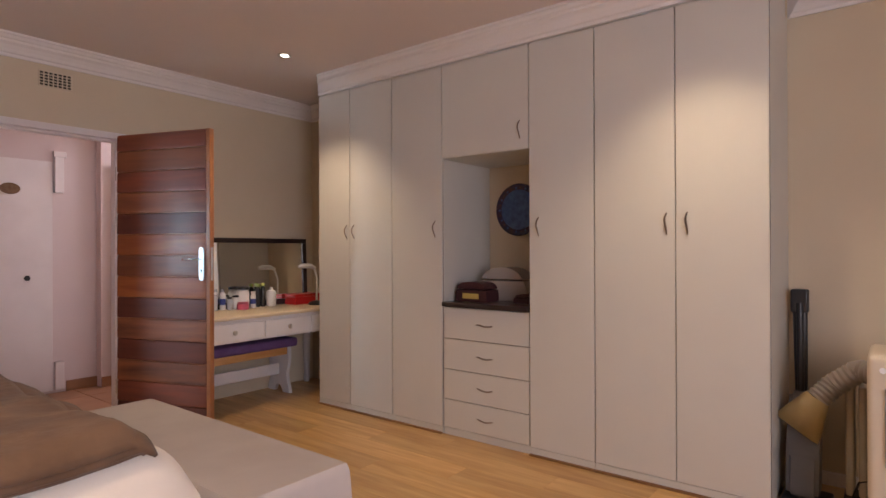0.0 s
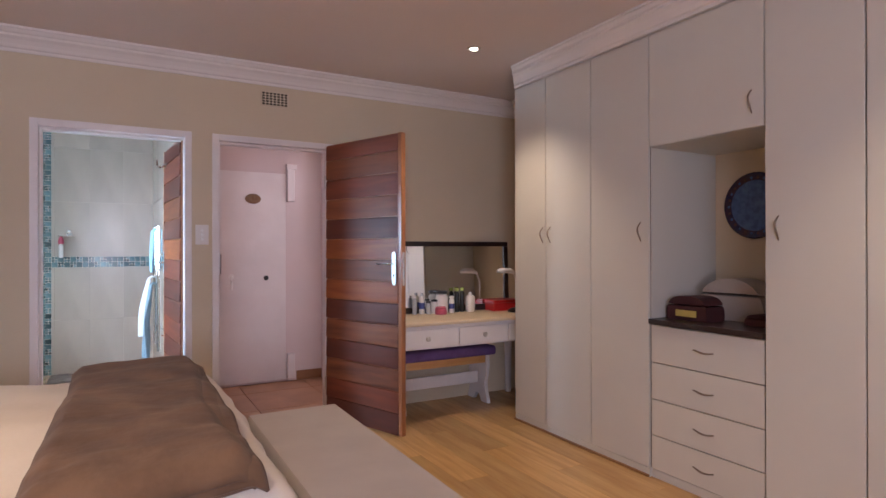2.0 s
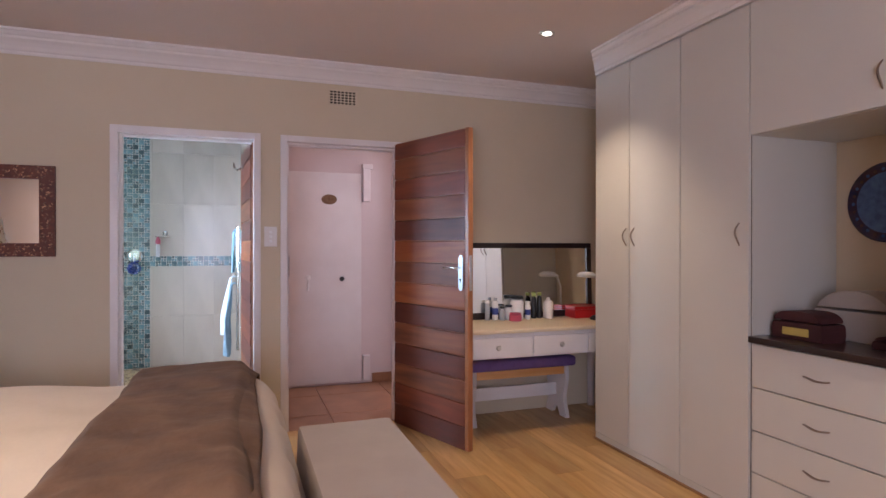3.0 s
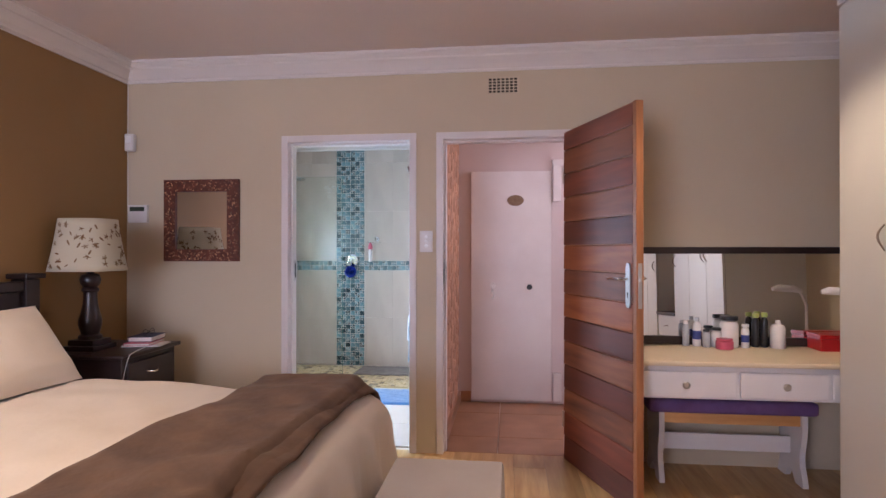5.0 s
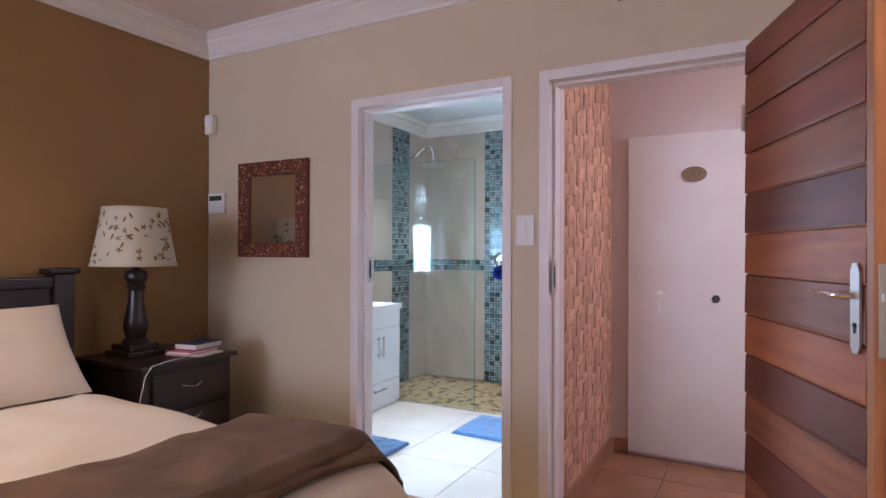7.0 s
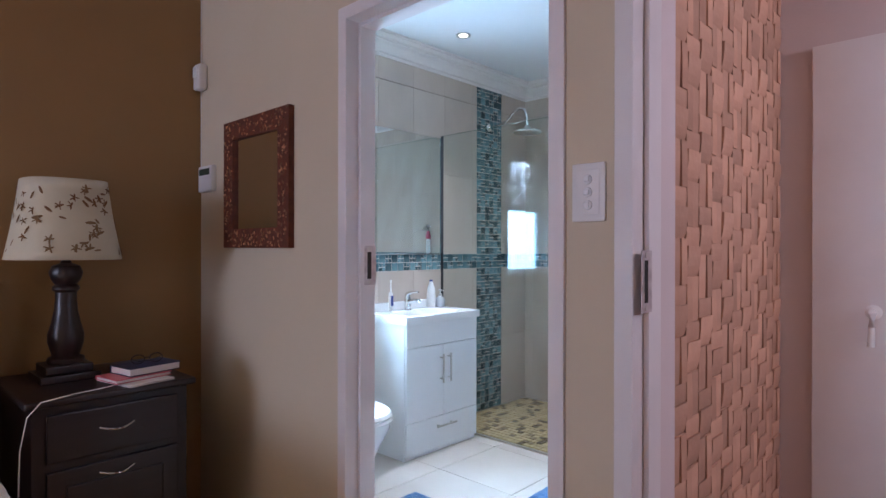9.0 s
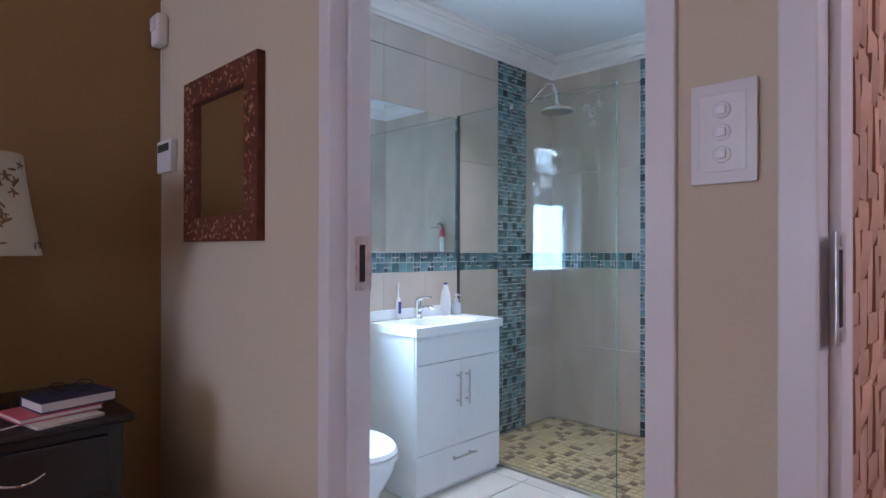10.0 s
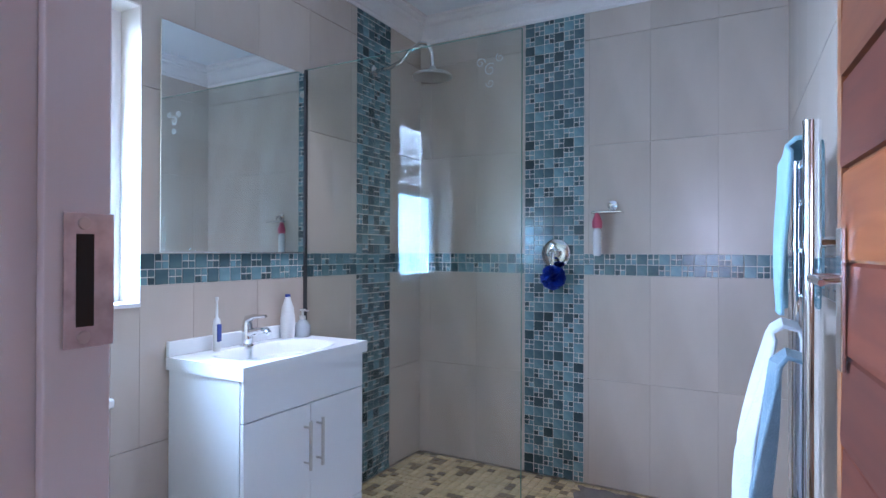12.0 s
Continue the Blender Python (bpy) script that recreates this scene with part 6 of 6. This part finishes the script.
def spans(lo, hi, first, step):
    """Cuts lo..hi at first + k * step."""
    cuts = [lo]
    c = first - math.floor((first - lo) / step) * step
    while c < hi - 1e-4:
        if c > lo + 1e-4:
            cuts.append(c)
        c += step
    cuts.append(hi)
    return list(zip(cuts, cuts[1:]))


cache = {}
TK = 0.008
BZ0, BZ1 = 1.095, 1.205
zrows = [(0.004, 0.553), (0.555, BZ0)] + [(BZ1, 1.768), (1.77, 2.325), (2.327, H)]
S1 = (-7.421, -7.115)     # mosaic strip on the window wall
S2 = (0.250, 0.580)      # mosaic strip on the back wall
wall_bw = bpy.data.objects["wall_bathroom_window"]
wall_bb = bpy.data.objects["wall_bathroom_back"]
wall_bs = bpy.data.objects["wall_bathroom_side"]


def wall_tiles(parent, axis, a0, a1, first, face, sign, holes=()):
    for s0, s1 in spans(a0, a1, first, 0.307):
        for z0, z1 in zrows:
            rects = [(s0, s1, z0, z1)]
            for h0, h1, k0, k1 in holes:
                out = []
                for p, q, r, t in rects:
                    if q <= h0 or p >= h1 or t <= k0 or r >= k1:
                        out.append((p, q, r, t))
                        continue
                    if p < h0: out.append((p, h0, r, t))
                    if q > h1: out.append((h1, q, r, t))
                    m0, m1 = max(p, h0), min(q, h1)
                    if r < k0: out.append((m0, m1, r, k0))
                    if t > k1: out.append((m0, m1, k1, t))
                rects = out
            for p, q, r, t in rects:
                w, hgt = q - p - 0.0007, t - r - 0.0007
                if w < 0.01 or hgt < 0.01:
                    continue
                c = face + sign * TK / 2
                dims = (w, TK, hgt) if axis == "x" else (TK, w, hgt)
                at = ((p + q) / 2, c, (r + t) / 2) if axis == "x" else (c, (p + q) / 2, (r + t) / 2)
                piece("tile", cache, ("t", axis, round(w, 3), round(hgt, 3)), dims, at, M_TILEW, parent, 0.0004)


wall_tiles(wall_bw, "x", S1[1], XW - 0.11, -6.76, YBW, 1, ((WX0, WX1, WZ0, WZ1),))
wall_tiles(wall_bw, "x", XBATH, S1[0], -7.425, YBW, 1)
wall_tiles(wall_bb, "y", YBW, S2[0], 0.262, XBATH, 1)
wall_tiles(wall_bb, "y", S2[1], YBR, 0.605, XBATH, 1)
wall_tiles(wall_bs, "x", XBATH, XW - 0.11, -7.0, YBR, -1)


def mosaic(name, parent, axis, a0, a1, z0, z1, face, sign, seed):
    """Glass mosaic of large squares and fours of small ones, each a chip of its own."""
    bm = bmesh.new()
    rnd = random.Random(seed)
    na = max(1, round((a1 - a0) / 0.0525))
    nz = max(1, round((z1 - z0) / 0.0525))
    ca, cz = (a1 - a0) / na, (z1 - z0) / nz

    def chip(p, q, r, t):
        h = 0.009 + rnd.uniform(-0.0006, 0.0006)
        d = 0.0009
        def at(a, z, o):
            return (a, face + sign * o, z) if axis == "x" else (face + sign * o, a, z)
        A = [bm.verts.new(at(a, z, 0.006)) for a, z in ((p, r), (q, r), (q, t), (p, t))]
        B = [bm.verts.new(at(a, z, h)) for a, z in ((p + d, r + d), (q - d, r + d), (q - d, t - d), (p + d, t - d))]
        bm.faces.new(B)
        for i in range(4):
            bm.faces.new((A[i], A[(i + 1) % 4], B[(i + 1) % 4], B[i]))
    g = 0.0016
    for i in range(na):
        for j in range(nz):
            p, r = a0 + i * ca, z0 + j * cz
            if (i + j) % 2 == 0 or rnd.random() < 0.18:
                w, h = ca - 2 * g, cz - 2 * g
                off = face + sign * (0.0075 + rnd.uniform(-0.0005, 0.0005))
                u, v = p + ca / 2, r + cz / 2
                piece("mosaic_tile", cache, ("m", axis, round(w, 4), round(h, 4)), (w, 0.003, h) if axis == "x" else (0.003, w, h), (u, off, v) if axis == "x" else (off, u, v), M_MOSAICTILE, parent, 0.0008)
            else:
                for u in (0, 1):
                    for v in (0, 1):
                        chip(p + u * ca / 2 + g, p + (u + 1) * ca / 2 - g, r + v * cz / 2 + g, r + (v + 1) * cz / 2 - g)
    me = bpy.data.meshes.new(name)
    bmesh.ops.recalc_face_normals(bm, faces=bm.faces)
    bm.to_mesh(me)
    bm.free()
    me.materials.append(M_MOSAIC)
    ob = new(name, me)
    ob.parent = parent
    tagged(ob, "teal and grey glass mosaic", kind="stuff")
    # bed of grout under the chips
    b2 = bmesh.new()
    if axis == "x":
        box(b2, (a0, face, z0), (a1, face + sign * 0.0068, z1))
    else:
        box(b2, (face, a0, z0), (face + sign * 0.0068, a1, z1))
    part("mosaic_grout", b2, M_GROUT, parent)


mosaic("mosaic_strip", wall_bw, "x", S1[0], S1[1], 0.004, H - 0.1, YBW, 1, 21)
mosaic("mosaic_strip", wall_bb, "y", S2[0], S2[1], 0.004, H - 0.1, XBATH, 1, 22)
mosaic("mosaic_band", wall_bw, "x", S1[1], WX0, BZ0, BZ1, YBW, 1, 23)
mosaic("mosaic_band", wall_bw, "x", WX1, XW - 0.11, BZ0, BZ1, YBW, 1, 24)
mosaic("mosaic_band", wall_bw, "x", XBATH + 0.01, S1[0], BZ0, BZ1, YBW, 1, 25)
mosaic("mosaic_band", wall_bb, "y", YBW + 0.01, S2[0], BZ0, BZ1, XBATH, 1, 26)
mosaic("mosaic_band", wall_bb, "y", S2[1], YBR - 0.01, BZ0, BZ1, XBATH, 1, 27)
mosaic("mosaic_band", wall_bs, "x", XBATH + 0.01, XW - 0.11, BZ0, BZ1, YBR, -1, 28)

# shower floor: stone mosaic of uneven squares, tan with scattered brown ones
rnd = random.Random(31)
beds = {False: bmesh.new(), True: bmesh.new()}
w = 0.044
for ix in range(int((GX - 0.02 - XBATH) / w)):
    for iy in range(int((YBR - 0.02 - YBW) / w)):
        x, y = XBATH + 0.012 + ix * w, YBW + 0.012 + iy * w
        dark = rnd.random() < 0.20
        bm = beds[dark]
        g = 0.002
        p = [(x + g, y + g), (x + w - g, y + g), (x + w - g, y + w - g), (x + g, y + w - g)]
        p = [(a + rnd.uniform(-0.003, 0.003), b + rnd.uniform(-0.003, 0.003)) for a, b in p]
        h = -0.002 + rnd.uniform(0, 0.002)
        mxx, myy = x + w / 2, y + w / 2
        A = [bm.verts.new((a, b, -0.012)) for a, b in p]
        B = [bm.verts.new((mxx + (a - mxx) * 0.9, myy + (b - myy) * 0.9, h)) for a, b in p]
        bm.faces.new(B)
        for i in range(4):
            bm.faces.new((A[i], A[(i + 1) % 4], B[(i + 1) % 4], B[i]))
for dark, bm in beds.items():
    part("stone_mosaic", bm, M_PEBBLED if dark else M_PEBBLE, bpy.data.objects["floor_bathroom"], "scattered brown stones" if dark else "tan stone mosaic shower floor", kind="stuff")
b2 = bmesh.new()
box(b2, (XBATH, YBW, -0.0118), (GX - 0.009, YBR, -0.0055))
part("mosaic_bed", b2, surface("tan_grout", (0.46, 0.36, 0.20), None, 9, 0.8), bpy.data.objects["floor_bathroom"])

for x0, x1 in spans(GX + 0.009, XW - 0.115, -5.62, 0.50):
    for y0, y1 in spans(YBW, YBR, 0.64, 0.50):
        piece("tile", cache, ("f", round(x1 - x0, 3), round(y1 - y0, 3)), (x1 - x0 - 0.004, y1 - y0 - 0.004, 0.012), ((x0 + x1) / 2, (y0 + y1) / 2, -0.006), M_FLOORT, bpy.data.objects["floor_bathroom"])
for x0, x1 in spans(XP, XW - 0.05, -5.38, 0.60):
    for y0, y1 in spans(YP, 4.1, 2.155, 0.60):
        piece("tile", cache, ("p", round(x1 - x0, 3), round(y1 - y0, 3)), (x1 - x0 - 0.005, y1 - y0 - 0.005, 0.012), ((x0 + x1) / 2, (y0 + y1) / 2, -0.006), M_TERRA, bpy.data.objects["floor_passage"])

# the side wall of the bathroom is turned a little to fit the camera's view
SKEW = Matrix.Translation((XW - 0.11, YBR, 0)) @ Matrix.Rotation(radians(2.0), 4, "Z") @ Matrix.Translation((-(XW - 0.11), -YBR, 0))
for skewed in (wall_bs, bpy.data.objects["cornice_bathroom_side"]):
    skewed.matrix_world = SKEW

# salmon cladding on the passage wall: hollowed blocks that stand out over pairs of upright slats
structure("cladding_bed", [((XP, YP, 0), (-5.25, YP + 0.025, 2.45))], M_CLAD, "salmon coloured cladding bed")
bed_c = bpy.data.objects["cladding_bed"]
structure("passage_reveal", [((-5.249, YP, 0), (-5.119, YP + 0.040, 2.45))], M_PINK, "pink plastered edge beside the cladding")


def clad_piece(w, h, prof, twist=0.0):
    """A cladding piece w wide and h high whose face follows prof: (share of the height, depth) from the bottom up."""
    bm = bmesh.new()
    rows = []
    for t, o in prof:
        z = -h / 2 + h * t
        rows.append([bm.verts.new(p) for p in ((-w / 2, 0, z), (-w / 2, o + twist, z), (w / 2, o - twist, z), (w / 2, 0, z))])
    for A, B in zip(rows, rows[1:]):
        for i in range(3):
            bm.faces.new((A[i], A[i + 1], B[i + 1], B[i]))
    bm.faces.new(rows[0])
    bm.faces.new(rows[-1][::-1])
    bmesh.ops.recalc_face_normals(bm, faces=bm.faces)
    me = bpy.data.meshes.new("cladding_block")
    bm.to_mesh(me)
    bm.free()
    me.materials.append(M_CLAD)
    return me


CWD, CYC = 0.0965, 0.262
CLAD = {"block": clad_piece(CWD - 0.004, 0.084, [(0, 0.0010), (0.12, 0.0045), (0.35, 0.0085), (0.65, 0.0112), (1, 0.0120)]),
        "swell": clad_piece(CWD - 0.002, 0.052, [(0, 0.0055), (0.3, 0.0065), (0.7, 0.007), (1, 0.006)], 0.0005),
        "slat": clad_piece(0.036, 0.124, [(0, 0.0095), (0.5, 0.0095), (1, 0.008)], 0.0005),
        "board": clad_piece(0.056, 0.124, [(0, 0.004), (0.5, 0.005), (1, 0.0055)], -0.0005)}
for col in range(11):
    x = -5.252 - CWD * (col + 0.5)
    z = 0.10 - (0.0, 0.105, 0.045, 0.150)[col % 4]
    while z < 2.44:
        side = 1 if col % 2 else -1
        for kind, dx, dz, h in (("slat", side * 0.029, 0.0, 0.124), ("board", -side * 0.019, 0.0, 0.124), ("block", 0.0, 0.125, 0.084), ("swell", 0.0, 0.209, 0.052)):
            if 0.09 < z + dz and z + dz + h < 2.45:
                ob = new("cladding_block", CLAD[kind])
                ob.location = (x + dx, YP + 0.025, z + dz + h / 2)
                ob.parent = bed_c
        z += CYC

# laminate planks of the bedroom
rnd = random.Random(51)
fl = bpy.data.objects["floor"]
row = 0
y = YB
while y < YN - 0.01:
    y1 = min(y + 0.19, YN)
    off = (row * 0.47) % 1.28
    for x0, x1 in spans(XW - 0.05, XE, XW + off, 1.28):
        if x1 - x0 > 0.03:
            piece("plank", cache, ("k", round(x1 - x0, 3), round(y1 - y, 3)), (x1 - x0 - 0.0012, y1 - y - 0.0012, 0.012), ((x0 + x1) / 2, (y + y1) / 2, -0.006), M_OAK, fl, 0.0006)
    y = y1
    row += 1
